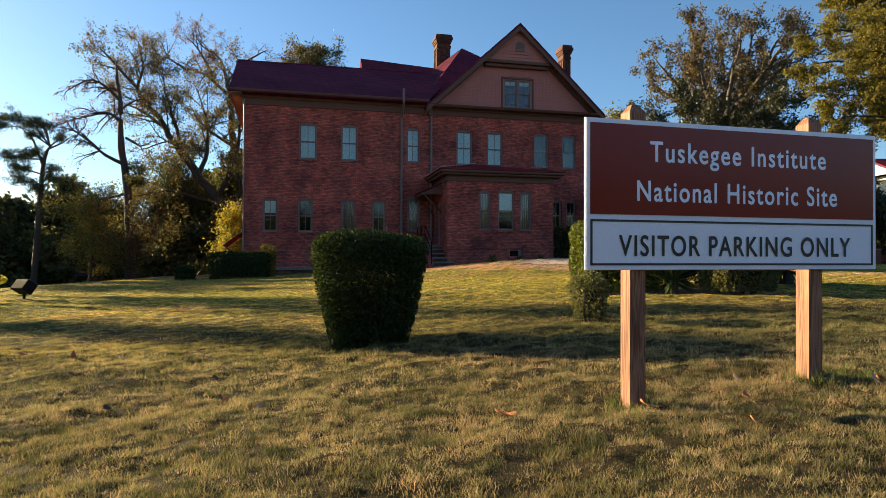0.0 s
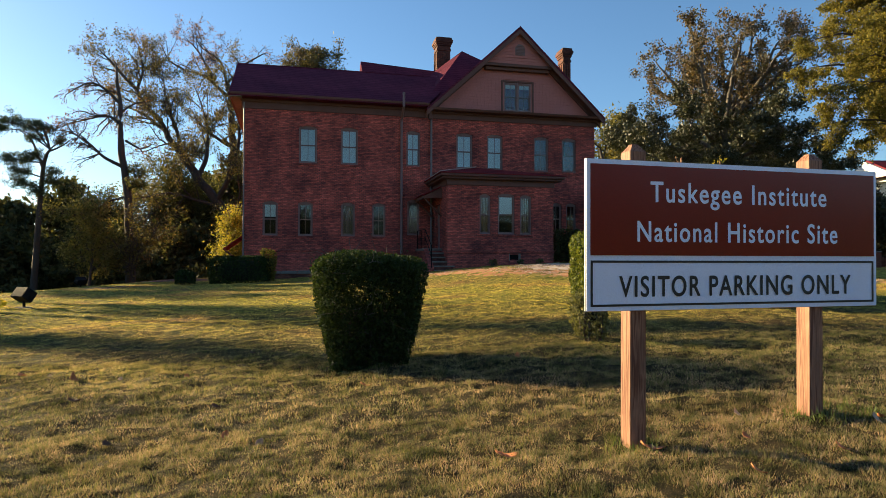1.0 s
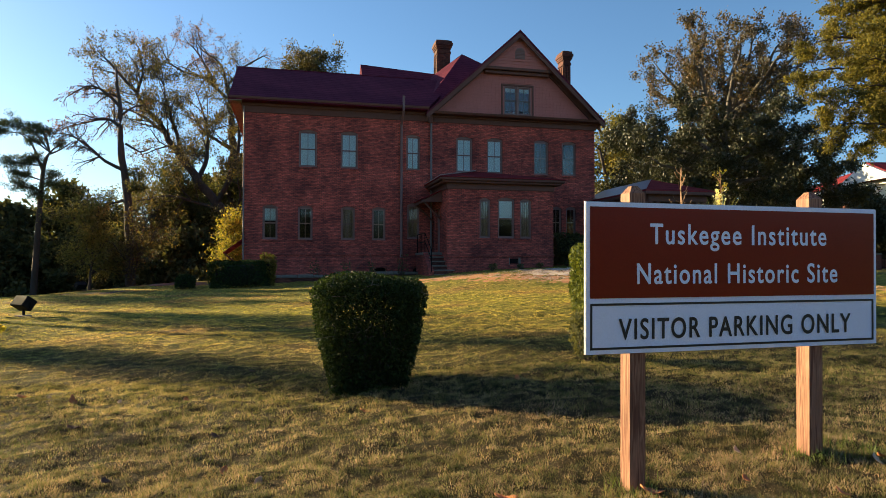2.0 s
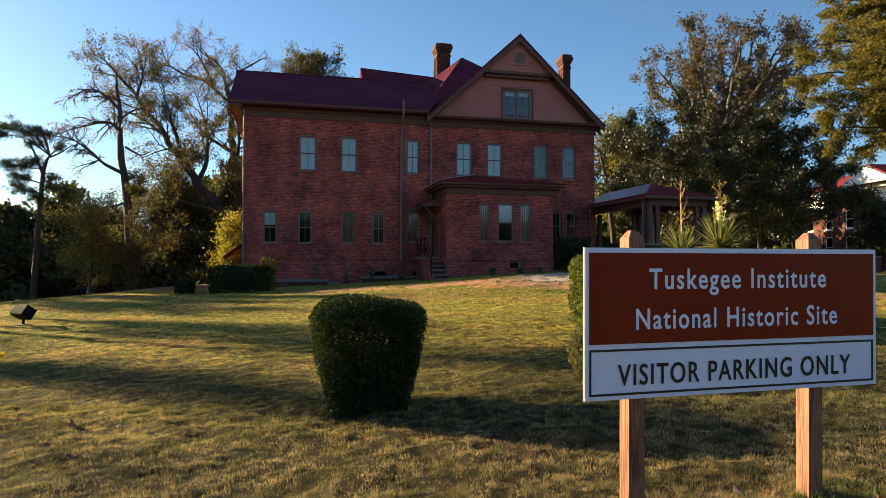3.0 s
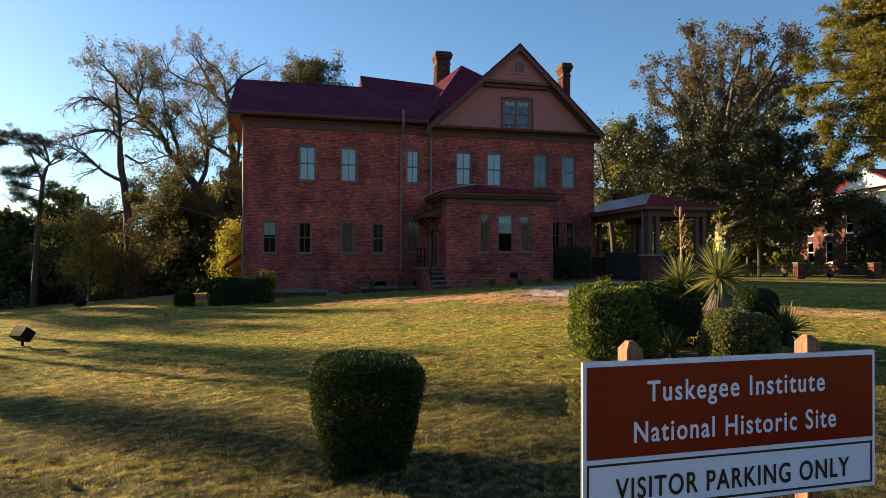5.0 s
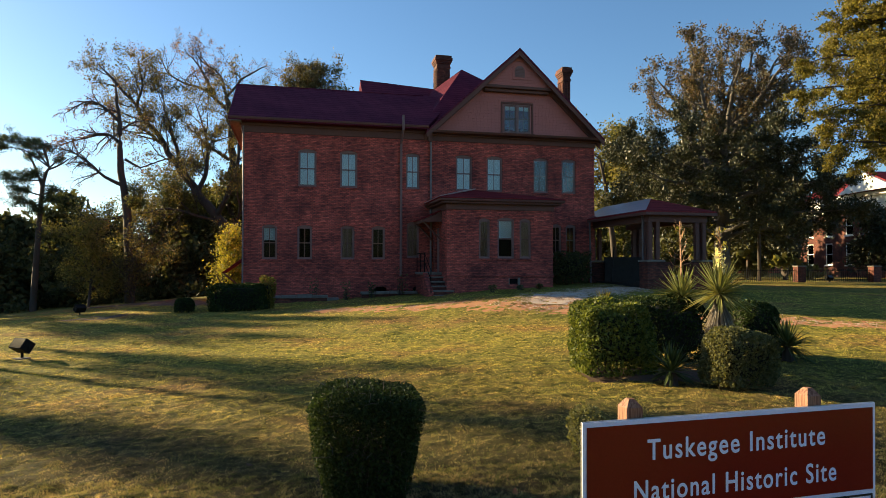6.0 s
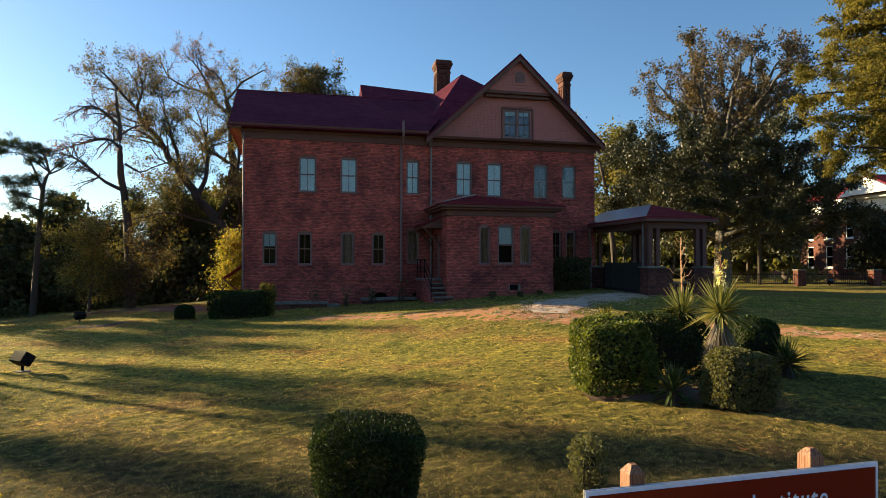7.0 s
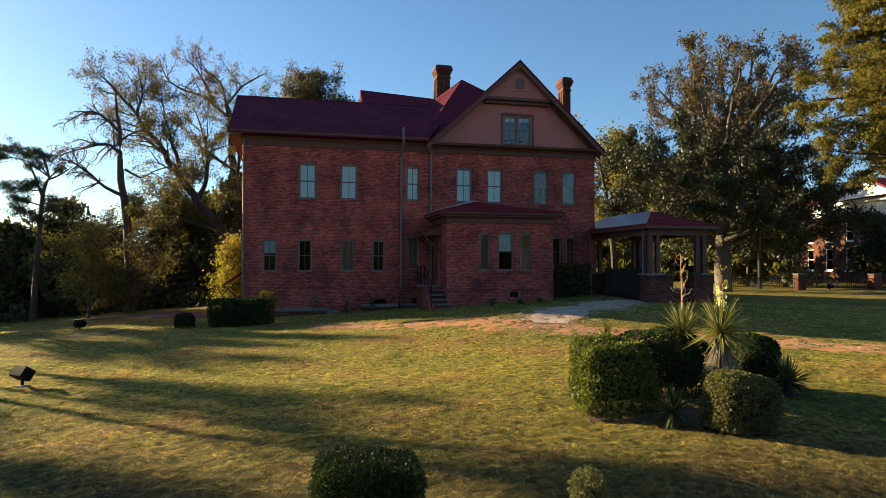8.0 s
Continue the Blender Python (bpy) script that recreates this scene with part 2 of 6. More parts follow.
ALU = worn("mill_aluminium", (0.45, 0.45, 0.46), (0.55, 0.55, 0.56), 0.4, metal=0.9)
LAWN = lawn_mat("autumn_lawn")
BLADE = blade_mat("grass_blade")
GRAVEL = worn("pale_gravel", (0.36, 0.28, 0.22), (0.58, 0.48, 0.40), 0.95, 25.0, 90.0, depth=0.03)
PEBBLE = foliage("gravel_stone", (0.24, 0.15, 0.10), (0.62, 0.46, 0.34), 0.9, 0.0, 0.1)
WORN_SOIL = worn("bare_rusty_turf", (0.30, 0.10, 0.036), (0.46, 0.22, 0.085), 0.95, 3.0, 40.0, depth=0.03)
MULCH = worn("leaf_mulch", (0.05, 0.028, 0.018), (0.11, 0.06, 0.035), 0.95, 12.0, 80.0, depth=0.02)
BARK = worn("grey_bark", (0.035, 0.027, 0.022), (0.085, 0.066, 0.053), 0.95, 5.0, 25.0, stretch=(1, 1, 0.25), depth=0.03)
BARK_PALE = worn("pale_bark", (0.06, 0.048, 0.038), (0.16, 0.13, 0.105), 0.9, 5.0, 25.0, stretch=(1, 1, 0.3), depth=0.02)
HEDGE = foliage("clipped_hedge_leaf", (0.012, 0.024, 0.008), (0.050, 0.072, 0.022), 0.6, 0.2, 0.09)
# leaf colour lifted for the sun that falls on the broad hedge
HEDGE_SUNLIT = foliage("sunlit_hedge_leaf", (0.034, 0.055, 0.012), (0.17, 0.19, 0.036), 0.55, 0.28, 0.2)
HEDGE_CORE = worn("hedge_core_shade", (0.010, 0.012, 0.006), (0.022, 0.022, 0.012), 0.95, 20, 90)
LEAF_GREY = foliage("small_grey_green_leaf", (0.06, 0.066, 0.026), (0.17, 0.165, 0.07), 0.6, 0.3, 0.15)
LEAF_AUTUMN = foliage("thin_autumn_leaf", (0.060, 0.058, 0.022), (0.18, 0.14, 0.055), 0.6, 0.3, 0.15)
LEAF_OLIVE = foliage("olive_leaf", (0.045, 0.055, 0.018), (0.13, 0.125, 0.045), 0.6, 0.4)
LEAF_YELLOW = foliage("yellow_leaf", (0.13, 0.15, 0.025), (0.34, 0.27, 0.045), 0.6, 0.4, 0.15)
LEAF_DARK = foliage("dark_wood_leaf", (0.034, 0.043, 0.021), (0.110, 0.110, 0.047), 0.7, 0.22, 0.1)
LEAF_MAGNOLIA = foliage("glossy_magnolia_leaf", (0.020, 0.030, 0.015), (0.075, 0.072, 0.034), 0.5, 0.10, 0.3)
LEAF_RUST = foliage("rusty_autumn_leaf", (0.09, 0.045, 0.018), (0.22, 0.12, 0.05), 0.6, 0.4, 0.15)
LEAF_MAGNOLIA_BROWN = foliage("browning_magnolia_leaf", (0.032, 0.038, 0.019), (0.15, 0.10, 0.055), 0.5, 0.3, 0.25)
BARK_GREY = worn("silvery_magnolia_bark", (0.055, 0.048, 0.042), (0.17, 0.15, 0.13), 0.9, 4.0, 25.0, stretch=(1, 1, 0.3), depth=0.02)
LEAF_CYPRESS = foliage("golden_cypress_needle", (0.075, 0.076, 0.018), (0.21, 0.175, 0.042), 0.7, 0.4, 0.1)
LEAF_PINE = foliage("pine_needle", (0.020, 0.035, 0.014), (0.055, 0.075, 0.03), 0.6, 0.2)
TUFT = foliage("fresh_green_blade", (0.05, 0.085, 0.02), (0.16, 0.19, 0.06), 0.55, 0.35, 0.2)
YUCCA = foliage("yucca_blade", (0.10, 0.125, 0.035), (0.30, 0.28, 0.10), 0.45, 0.25)
YUCCA_DARK = foliage("dark_yucca_blade", (0.035, 0.055, 0.018), (0.10, 0.125, 0.04), 0.45, 0.25)
DRY = foliage("dry_yucca_skirt", (0.14, 0.115, 0.09), (0.38, 0.33, 0.27), 0.8, 0.2, 0.1)
LEAF_LIME = foliage("muted_lime_leaf", (0.10, 0.105, 0.03), (0.25, 0.21, 0.07), 0.6, 0.35, 0.15)
SUNLIT_METAL = worn("sunlit_rose_metal", (0.36, 0.25, 0.23), (0.46, 0.33, 0.30), 0.5, 3.0, 40)
STALK = worn("dry_flower_stalk", (0.24, 0.13, 0.065), (0.38, 0.22, 0.12), 0.8, 20, 90)
BLOOM = foliage("cream_bloom", (0.55, 0.52, 0.34), (0.78, 0.74, 0.52), 0.6, 0.4)
DEAD_LEAF = worn("curled_brown_leaf", (0.26, 0.075, 0.022), (0.50, 0.19, 0.06), 0.7, 20, 120)
DEAD_PALE = worn("pale_dry_leaf", (0.42, 0.25, 0.15), (0.6, 0.40, 0.26), 0.7, 20, 120)
WHITE_PAINT = worn("white_painted_wood", (0.70, 0.68, 0.64), (0.80, 0.79, 0.75), 0.6, 1.5, 20)


# ---------------------------------------------------------------- building helpers
def mesh_from(verts, faces):
    me = bpy.data.meshes.new("m")
    me.from_pydata(verts, [], faces)
    me.update()
    return me


def part(name, geo, material, parent, label="", smooth=False):
    """One mesh object under a thing or under one of its parts (or at top level with no parent)."""
    if isinstance(geo, bmesh.types.BMesh):
        bmesh.ops.recalc_face_normals(geo, faces=geo.faces)
        me = bpy.data.meshes.new(name)
        geo.to_mesh(me)
        geo.free()
    else:
        me = geo
        me.name = name
    me.materials.clear()
    me.materials.append(material)
    if smooth:
        me.polygons.foreach_set("use_smooth", [True] * len(me.polygons))
    ob = new(name, me)
    ob.parent = parent
    return tagged(ob, label)


def thing(name, m, label, category, group="", kind=""):
    e = new(name)
    e.empty_display_size = 0.2
    e.matrix_basis = m
    return tagged(e, label, category, group, kind)


def box(bm, x0, x1, y0, y1, z0, z1, bevel=0.0):
    r = bmesh.ops.create_cube(bm, size=1.0)
    bmesh.ops.scale(bm, vec=(x1 - x0, y1 - y0, z1 - z0), verts=r["verts"])
    bmesh.ops.translate(bm, vec=((x0 + x1) / 2, (y0 + y1) / 2, (z0 + z1) / 2), verts=r["verts"])
    if bevel:
        es = list({e for v in r["verts"] for e in v.link_edges})
        bmesh.ops.bevel(bm, geom=es, offset=bevel, segments=1, affect="EDGES")
    return bm


def boxes(*rows, bevel=0.0):
    bm = bmesh.new()
    for r in rows:
        box(bm, *r, bevel=bevel)
    return bm


def hull(points):
    bm = bmesh.new()
    for p in points:
        bm.verts.new(p)
    bmesh.ops.convex_hull(bm, input=bm.verts)
    return bm


def rod(bm, a, b, ra, rb=None, sides=8):
    """A round bar from a to b."""
    a, b = Vector(a), Vector(b)
    rb = ra if rb is None else rb
    q = (b - a).to_track_quat("Z", "Y").to_matrix()
    ring = [[bm.verts.new(p + q @ Vector((r * math.cos(k * math.tau / sides), r * math.sin(k * math.tau / sides), 0))) for k in range(sides)]
            for p, r in ((a, ra), (b, rb))]
    for k in range(sides):
        bm.faces.new((ring[0][k], ring[0][(k + 1) % sides], ring[1][(k + 1) % sides], ring[1][k]))
    bm.faces.new(ring[0][::-1])
    bm.faces.new(ring[1])
    return bm


def tubes(paths, sides=6):
    """One mesh of tapered tubes; each path is a list of (point, radius)."""
    verts, faces = [], []
    for path in paths:
        base = len(verts)
        for i, (p, r) in enumerate(path):
            d = (path[min(i + 1, len(path) - 1)][0] - path[max(i - 1, 0)][0])
            q = d.to_track_quat("Z", "Y").to_matrix() if d.length > 1e-6 else Matrix.Identity(3)
            n = sides if path[0][1] > 0.03 else 3
            for k in range(n):
                a = k * math.tau / n
                verts.append(p + q @ Vector((r * math.cos(a), r * math.sin(a), 0)))
        for i in range(len(path) - 1):
            for k in range(n):
                a, b = base + i * n + k, base + i * n + (k + 1) % n
                faces.append((a, b, b + n, a + n))
        faces.append(tuple(range(base + (len(path) - 1) * n, base + len(path) * n)))
    return mesh_from(verts, faces)


def shards(corners):
    """A mesh of loose flat pieces, from an array of pieces by corners by xyz."""
    n, k = corners.shape[:2]
    me = bpy.data.meshes.new("leaves")
    me.vertices.add(k * n)
    me.vertices.foreach_set("co", corners.astype(np.float32).ravel())
    me.loops.add(k * n)
    me.loops.foreach_set("vertex_index", np.arange(k * n, dtype=np.int32))
    me.polygons.add(n)
    me.polygons.foreach_set("loop_start", np.arange(0, k * n, k, dtype=np.int32))
    me.update(calc_edges=True)
    return me


def loose_leaves(rng, centres, length, width, lift=None, corners=4):
    """Leaves of about that size at the centres, turned at random; lift biases where they point. Far foliage has three corners."""
    n = len(centres)
    d = rng.normal(size=(n, 3))
    if lift is not None:
        d += lift
    d /= np.linalg.norm(d, axis=1, keepdims=True)
    s = np.cross(d, rng.normal(size=(n, 3)))
    s /= np.linalg.norm(s, axis=1, keepdims=True) + 1e-9
    k = rng.uniform(0.6, 1.3, size=(n, 1))
    along, across = d * length / 2 * k, s * width / 2 * k
    if corners == 3:
        return shards(np.stack((centres - along - across, centres - along + across, centres + along), axis=1))
    return shards(np.stack((centres - along, centres + across, centres + along, centres - across), axis=1))


def smooth(a, b, x):
    t = min(1.0, max(0.0, (x - a) / (b - a)))
    return t * t * (3 - 2 * t)


# ---------------------------------------------------------------- the ground: a lawn that rises to the house
def land(x, y):
    yy = max(-20.0, min(y, 32.0))
    z = -0.10 + 0.012 * yy
    # a low swell before the house
    z += 0.30 * math.exp(-((x - 3.5) / 6.0) ** 2 - ((y - 22.3) / 3.2) ** 2)
    if x > 0:
        z += 0.24 * (1 - math.exp(-x / 3.2))
    else:
        z += -0.19 * (1 - math.exp(x / 3.8)) + 0.010 * max(x, -14.0) + 0.085 * min(0.0, max(x, -60.0) + 14.0) * smooth(8, 30, y)
    z += 0.42 * math.exp(-((x - 6.0) / 12.0) ** 2 - ((y - 33.0) / 10.0) ** 2)
    return z


def dips(x, y):
    return 0.030 * noise.noise((x * 0.7, y * 0.7, 0.0)) + 0.030 * noise.noise((x * 1.9, y * 1.9, 3.0)) + 0.030 * noise.noise((x * 4.2, y * 4.2, 7.0)) + 0.019 * noise.noise((x * 8.0, y * 9.0, 11.0))


def lie(x, y):
    """Height of the turf at a place."""
    return land(x, y) + dips(x, y) * (1.0 if abs(x) < 30 and y < 40 else 0.0)


TABLE = np.random.default_rng(7).uniform(-1, 1, (256, 256))


def mottle(x, y, scale, seed=0):
    """Smooth random values over arrays of places, about -1 to 1."""
    u, v = x * scale + 17.3 * seed + 500, y * scale + 5.1 * seed + 500
    i, j = np.floor(u).astype(int), np.floor(v).astype(int)
    f, g = u - i, v - j
    f, g = f * f * (3 - 2 * f), g * g * (3 - 2 * g)
    t = lambda a, b: TABLE[a % 256, b % 256]
    return (t(i, j) * (1 - f) + t(i + 1, j) * f) * (1 - g) + (t(i, j + 1) * (1 - f) + t(i + 1, j + 1) * f) * g


def axis_steps(lo, hi, fine_lo, fine_hi, step, growth=1.22):
    out = list(np.arange(fine_lo, fine_hi + 1e-6, step))
    s, v = step, fine_hi
    while v < hi:
        s *= growth
        v = min(hi, v + s)
        out.append(v)
    s, v, left = step, fine_lo, []
    while v > lo:
        s *= growth
        v = max(lo, v - s)
        left.append(v)
    return left[::-1] + out


xs = axis_steps(-900, 900, -12, 12, 0.095, 1.18)
ys = axis_steps(-500, 1600, 1.2, 20, 0.095, 1.15)
verts = [(x, y, lie(x, y)) for y in ys for x in xs]
nx = len(xs)
HEIGHTS = np.array([v[2] for v in verts]).reshape(len(ys), nx)
XS, YS = np.array(xs), np.array(ys)


def lies(x, y):
    """Heights of the turf sheet at arrays of places."""
    i, j = np.searchsorted(XS, x) - 1, np.searchsorted(YS, y) - 1
    f, g = (x - XS[i]) / (XS[i + 1] - XS[i]), (y - YS[j]) / (YS[j + 1] - YS[j])
    return (HEIGHTS[j, i] * (1 - f) + HEIGHTS[j, i + 1] * f) * (1 - g) + (HEIGHTS[j + 1, i] * (1 - f) + HEIGHTS[j + 1, i + 1] * f) * g


faces = [(j * nx + i, j * nx + i + 1, (j + 1) * nx + i + 1, (j + 1) * nx + i) for j in range(len(ys) - 1) for i in range(nx - 1)]
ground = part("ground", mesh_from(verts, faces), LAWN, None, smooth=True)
tagged(ground, "sloping autumn lawn of mown green and straw grass", "lawn", kind="structure")

# ---------------------------------------------------------------- the brick house; its front runs along local x, its depth along local y
HOUSE = pose(-9.3, 29.25, 0, 0, 0, 13.4)
house = thing("house", HOUSE, "two storey red brick Victorian house with plum metal roof", "house")


def pierced(u0, u1, z0, z1, v0, v1, holes):
    """A wall from u0 to u1, its outer face at v0 and inner face at v1, with openings (u0, u1, z0, z1) that go through it."""
    us = sorted({u0, u1, *(h[0] for h in holes), *(h[1] for h in holes)})
    zs = sorted({z0, z1, *(h[2] for h in holes), *(h[3] for h in holes)})

    def solid(i, j):
        if not (0 <= i < len(us) - 1 and 0 <= j < len(zs) - 1):
            return False
        u, z = (us[i] + us[i + 1]) / 2, (zs[j] + zs[j + 1]) / 2
        return not any(h[0] < u < h[1] and h[2] < z < h[3] for h in holes)

    bm = bmesh.new()
    for i in range(len(us) - 1):
        for j in range(len(zs) - 1):
            if not solid(i, j):
                continue
            a, b, c, d = us[i], us[i + 1], zs[j], zs[j + 1]
            fs = [((a, v0, c), (b, v0, c), (b, v0, d), (a, v0, d)), ((a, v1, c), (a, v1, d), (b, v1, d), (b, v1, c))]
            if not solid(i - 1, j):
                fs.append(((a, v0, c), (a, v0, d), (a, v1, d), (a, v1, c)))
            if not solid(i + 1, j):
                fs.append(((b, v0, c), (b, v1, c), (b, v1, d), (b, v0, d)))
            if not solid(i, j - 1):
                fs.append(((a, v0, c), (a, v1, c), (b, v1, c), (b, v0, c)))
            if not solid(i, j + 1):
                fs.append(((a, v0, d), (b, v0, d), (b, v1, d), (a, v1, d)))
            for f in fs:
                bm.faces.new([bm.verts.new(p) for p in f])
    bmesh.ops.remove_doubles(bm, verts=bm.verts, dist=1e-4)
    return bm


def arch_bricks(u0, u1, top, v, parent, rise=0.10, deep=0.24):
    """A segmental arch of upright bricks over an opening; it also fills the corners above the curve."""
    w = u1 - u0
    n = max(7, int(w / 0.075))
    bm = bmesh.new()
    lo, hi = u0 - 0.10, u1 + 0.10

    def curve(u):
        s = 2 * (u - (u0 + u1) / 2) / w
        return top - rise * min(1.6, s * s)

    for k in range(n):
        a, b = lo + (hi - lo) * k / n + 0.006, lo + (hi - lo) * (k + 1) / n - 0.006
        c = (u0 + u1) / 2
        spread = 1.16
        pts = []
        for vv in (v - 0.012, v + 0.11):
            pts += [(a, vv, curve(a)), (b, vv, curve(b)), (c + (b - c) * spread, vv, curve(b) + deep), (c + (a - c) * spread, vv, curve(a) + deep)]
        vs = [bm.verts.new(p) for p in pts]
        for f in ((0, 1, 2, 3), (7, 6, 5, 4), (0, 4, 5, 1), (1, 5, 6, 2), (2, 6, 7, 3), (3, 7, 4, 0)):
            bm.faces.new([vs[i] for i in f])
    return part("brick_arch", bm, BRICK, parent)


def sash_window(u0, u1, z0, z1, v, behind=None, arched=True, lights=2, fill=1.0, sill=True, parent=None):
    """A double-hung window in a wall whose outer face is at v: frame, two sashes with panes, sill, arch and what hangs behind."""
    parent = parent or house
    w = new("window")
    w.parent = parent
    fr, sv = 0.055, v + 0.09
    part("window_frame", boxes((u0, u0 + fr, sv - 0.03, sv + 0.07, z0, z1), (u1 - fr, u1, sv - 0.03, sv + 0.07, z0, z1),
                               (u0 + fr, u1 - fr, sv - 0.03, sv + 0.07, z1 - fr * (2.2 if arched else 1.2), z1), (u0 + fr, u1 - fr, sv - 0.03, sv + 0.07, z0, z0 + fr), bevel=0.006), SASH, w)
    zt = z1 - fr * (2.2 if arched else 1.2)
    zm = (z0 + fr + zt) / 2
    a, b = u0 + fr, u1 - fr
    for lo, hi, d in ((zm - 0.02, zt, 0.0), (z0 + fr, zm + 0.02, 0.035)):
        s = sv + d
        rows = [(a, a + 0.04, s, s + 0.03, lo, hi), (b - 0.04, b, s, s + 0.03, lo, hi), (a + 0.04, b - 0.04, s, s + 0.03, hi - 0.045, hi), (a + 0.04, b - 0.04, s, s + 0.03, lo, lo + 0.045)]
        for k in range(1, lights):
            c = a + (b - a) * k / lights
            rows.append((c - 0.012, c + 0.012, s + 0.002, s + 0.028, lo + 0.045, hi - 0.045))
        part("sash", boxes(*rows), SASH, w)
        for k in range(lights):
            c0, c1 = a + (b - a) * k / lights + 0.012, a + (b - a) * (k + 1) / lights - 0.012
            p = part("pane", boxes((max(c0, a + 0.04), min(c1, b - 0.04), s + 0.012, s + 0.016, lo + 0.045, hi - 0.045)), GLASS, w)
            p.visible_shadow = False
    if sill:
        part("window_sill", boxes((u0 - 0.06, u1 + 0.06, v - 0.05, v + 0.10, z0 - 0.09, z0 - 0.004), bevel=0.008), STONE if sill == "stone" else BRICK, w)
    if arched:
        arch_bricks(u0, u1, z1, v, w)
    if behind:
        bm = bmesh.new()
        n = 14
        zb = z0 + (z1 - z0) * (1 - fill)
        prev = None
        for k in range(n + 1):
            u = a + (b - a) * k / n
            d = sv + (0.12 if behind is CURTAIN else 0.085) + (0.018 * math.sin(k * 2.1) if behind is CURTAIN else 0)
            cur = (bm.verts.new((u, d, zb)), bm.verts.new((u, d, zt)))
            if prev:
                bm.faces.new((prev[0], cur[0], cur[1], prev[1]))
            prev = cur
        bmesh.ops.solidify(bm, geom=bm.faces[:], thickness=0.006)
        part("sky_toned_blind" if behind is BLIND_SKY else "curtain", bm, behind, w)
    return w


TOP = 8.10
upper_left = [(2.54, 3.38, 5.58, 7.36), (4.50, 5.32, 5.58, 7.36), (7.70, 8.38, 5.60, 7.36)]
lower_left = [(0.90, 1.58, 2.12, 3.74), (2.51, 3.19, 2.12, 3.74), (4.53, 5.19, 2.12, 3.74), (6.02, 6.67, 2.12, 3.74), (7.74, 8.36, 2.20, 3.96)]
cellar = [(6.15, 6.75, 0.42, 0.80), (8.05, 8.55, 0.42, 0.80)]
upper_gable = [(10.24, 11.08, 5.58, 7.38), (11.85, 12.69, 5.58, 7.38), (14.38, 15.18, 5.58, 7.38), (15.94, 16.74, 5.58, 7.38)]
lower_gable = [(15.35, 15.92, 2.37, 3.96), (16.16, 16.72, 2.37, 3.96)]
wall = part("front_wall", pierced(0, 17.8, -0.6, TOP, 0, 0.32, upper_left + lower_left + cellar + upper_gable + lower_gable), BRICK, house, "mottled red brick wall")
part("left_wall", boxes((0, 0.32, 0.32, 8.0, -1.0, TOP)), BRICK, house)
part("left_gable", hull([(0, 0.2, TOP), (0, 7.8, TOP), (0, 4, 11.0), (0.3, 0.2, TOP), (0.3, 7.8, TOP), (0.3, 4, 11.0)]), TRIM_LIGHT, house)
part("right_wall", boxes((17.48, 17.8, 0.32, 13.0, -0.6, TOP)), BRICK, house)
part("back_wall", boxes((0.32, 9.0, 7.68, 8.0, -1.0, TOP), (9.0, 17.48, 12.68, 13.0, -0.6, TOP), (9.0, 9.32, 8.0, 12.68, -0.6, TOP)), BRICK, house)
part("inner_wall", boxes((0.35, 17.45, 3.2, 3.3, -0.5, TOP)), UNLIT_INSIDE, house)
part("inner_floor", boxes((0.35, 17.45, 0.34, 3.18, 1.3, 1.45), (0.35, 17.45, 0.34, 3.18, 4.5, 4.65), (0.35, 17.45, 0.34, 3.18, 8.0, 8.1)), UNLIT_INSIDE, house)
for a, b in ((-0.03, 8.98), (14.2, 17.8)):
    part("water_table", boxes((a, b, -0.035, -0.002, 1.38, 1.47), bevel=0.01), BRICK, house)

for h in upper_left:
    sash_window(*h, 0, BLIND_SKY, fill=1.0)
for k, h in enumerate(lower_left):
    sash_window(*h, 0, (BLIND_SKY if k == 0 else CURTAIN if k in (2, 4) else None), fill=0.45 if k == 0 else 0.95)
# two left windows: a pale hanging in place of reflected sky
for k, h in enumerate(upper_gable):
    sash_window(*h, 0, BLIND_SKY if k < 2 else None, fill=1.0)
for h in lower_gable:
    sash_window(*h, 0, None)
for h in cellar:
    part("cellar_grille", boxes(*[(h[0] + 0.02 + k * 0.075, h[0] + 0.04 + k * 0.075, 0.12, 0.14, h[2], h[3]) for k in range(7)], (h[0], h[1], 0.115, 0.145, h[2], h[2] + 0.03)), IRON, house)
    arch_bricks(h[0], h[1], h[3], 0, house, 0.08, 0.20)

# cornice of the wing: frieze, bed mould, soffit and gutter
part("frieze", boxes((-0.05, 8.95, -0.06, -0.003, 8.04, 8.42), bevel=0.01), TRIM, house)
part("bed_mould", boxes((-0.12, 8.9, -0.16, -0.062, 8.34, 8.48), bevel=0.03), TRIM, house)
part("soffit", boxes((-0.5, 8.75, -0.55, 0.3, 8.48, 8.53), (-0.5, -0.003, 0.302, 8.4, 8.48, 8.53)), TRIM, house)
part("gutter", hull([(-0.55, -0.55, 8.50), (8.72, -0.55, 8.50), (-0.55, -0.66, 8.54), (8.72, -0.66, 8.54), (-0.55, -0.68, 8.63), (8.72, -0.68, 8.63), (-0.55, -0.55, 8.63), (8.72, -0.55, 8.63)]), TRIM, house)
part("rake_board", boxes((-0.56, -0.50, -0.5, 8.4, 8.36, 8.5)), TRIM, house)
# the wing's roof
part("wing_roof", hull([(u, v, z + d) for v, z, e in ((-0.62, 8.58, 8.64), (4.0, 11.33, 11.2), (8.62, 8.58, 11.2)) for u in (-0.60, e) for d in (0, -0.10)]), ROOF, house, "plum metal shingle roof")
# grey board added under the eave, standing in for shade over a red bounce
part("eave_shade_board", boxes((-0.58, -0.03, -0.58, 8.5, 8.43, 8.47)), STONE, house)
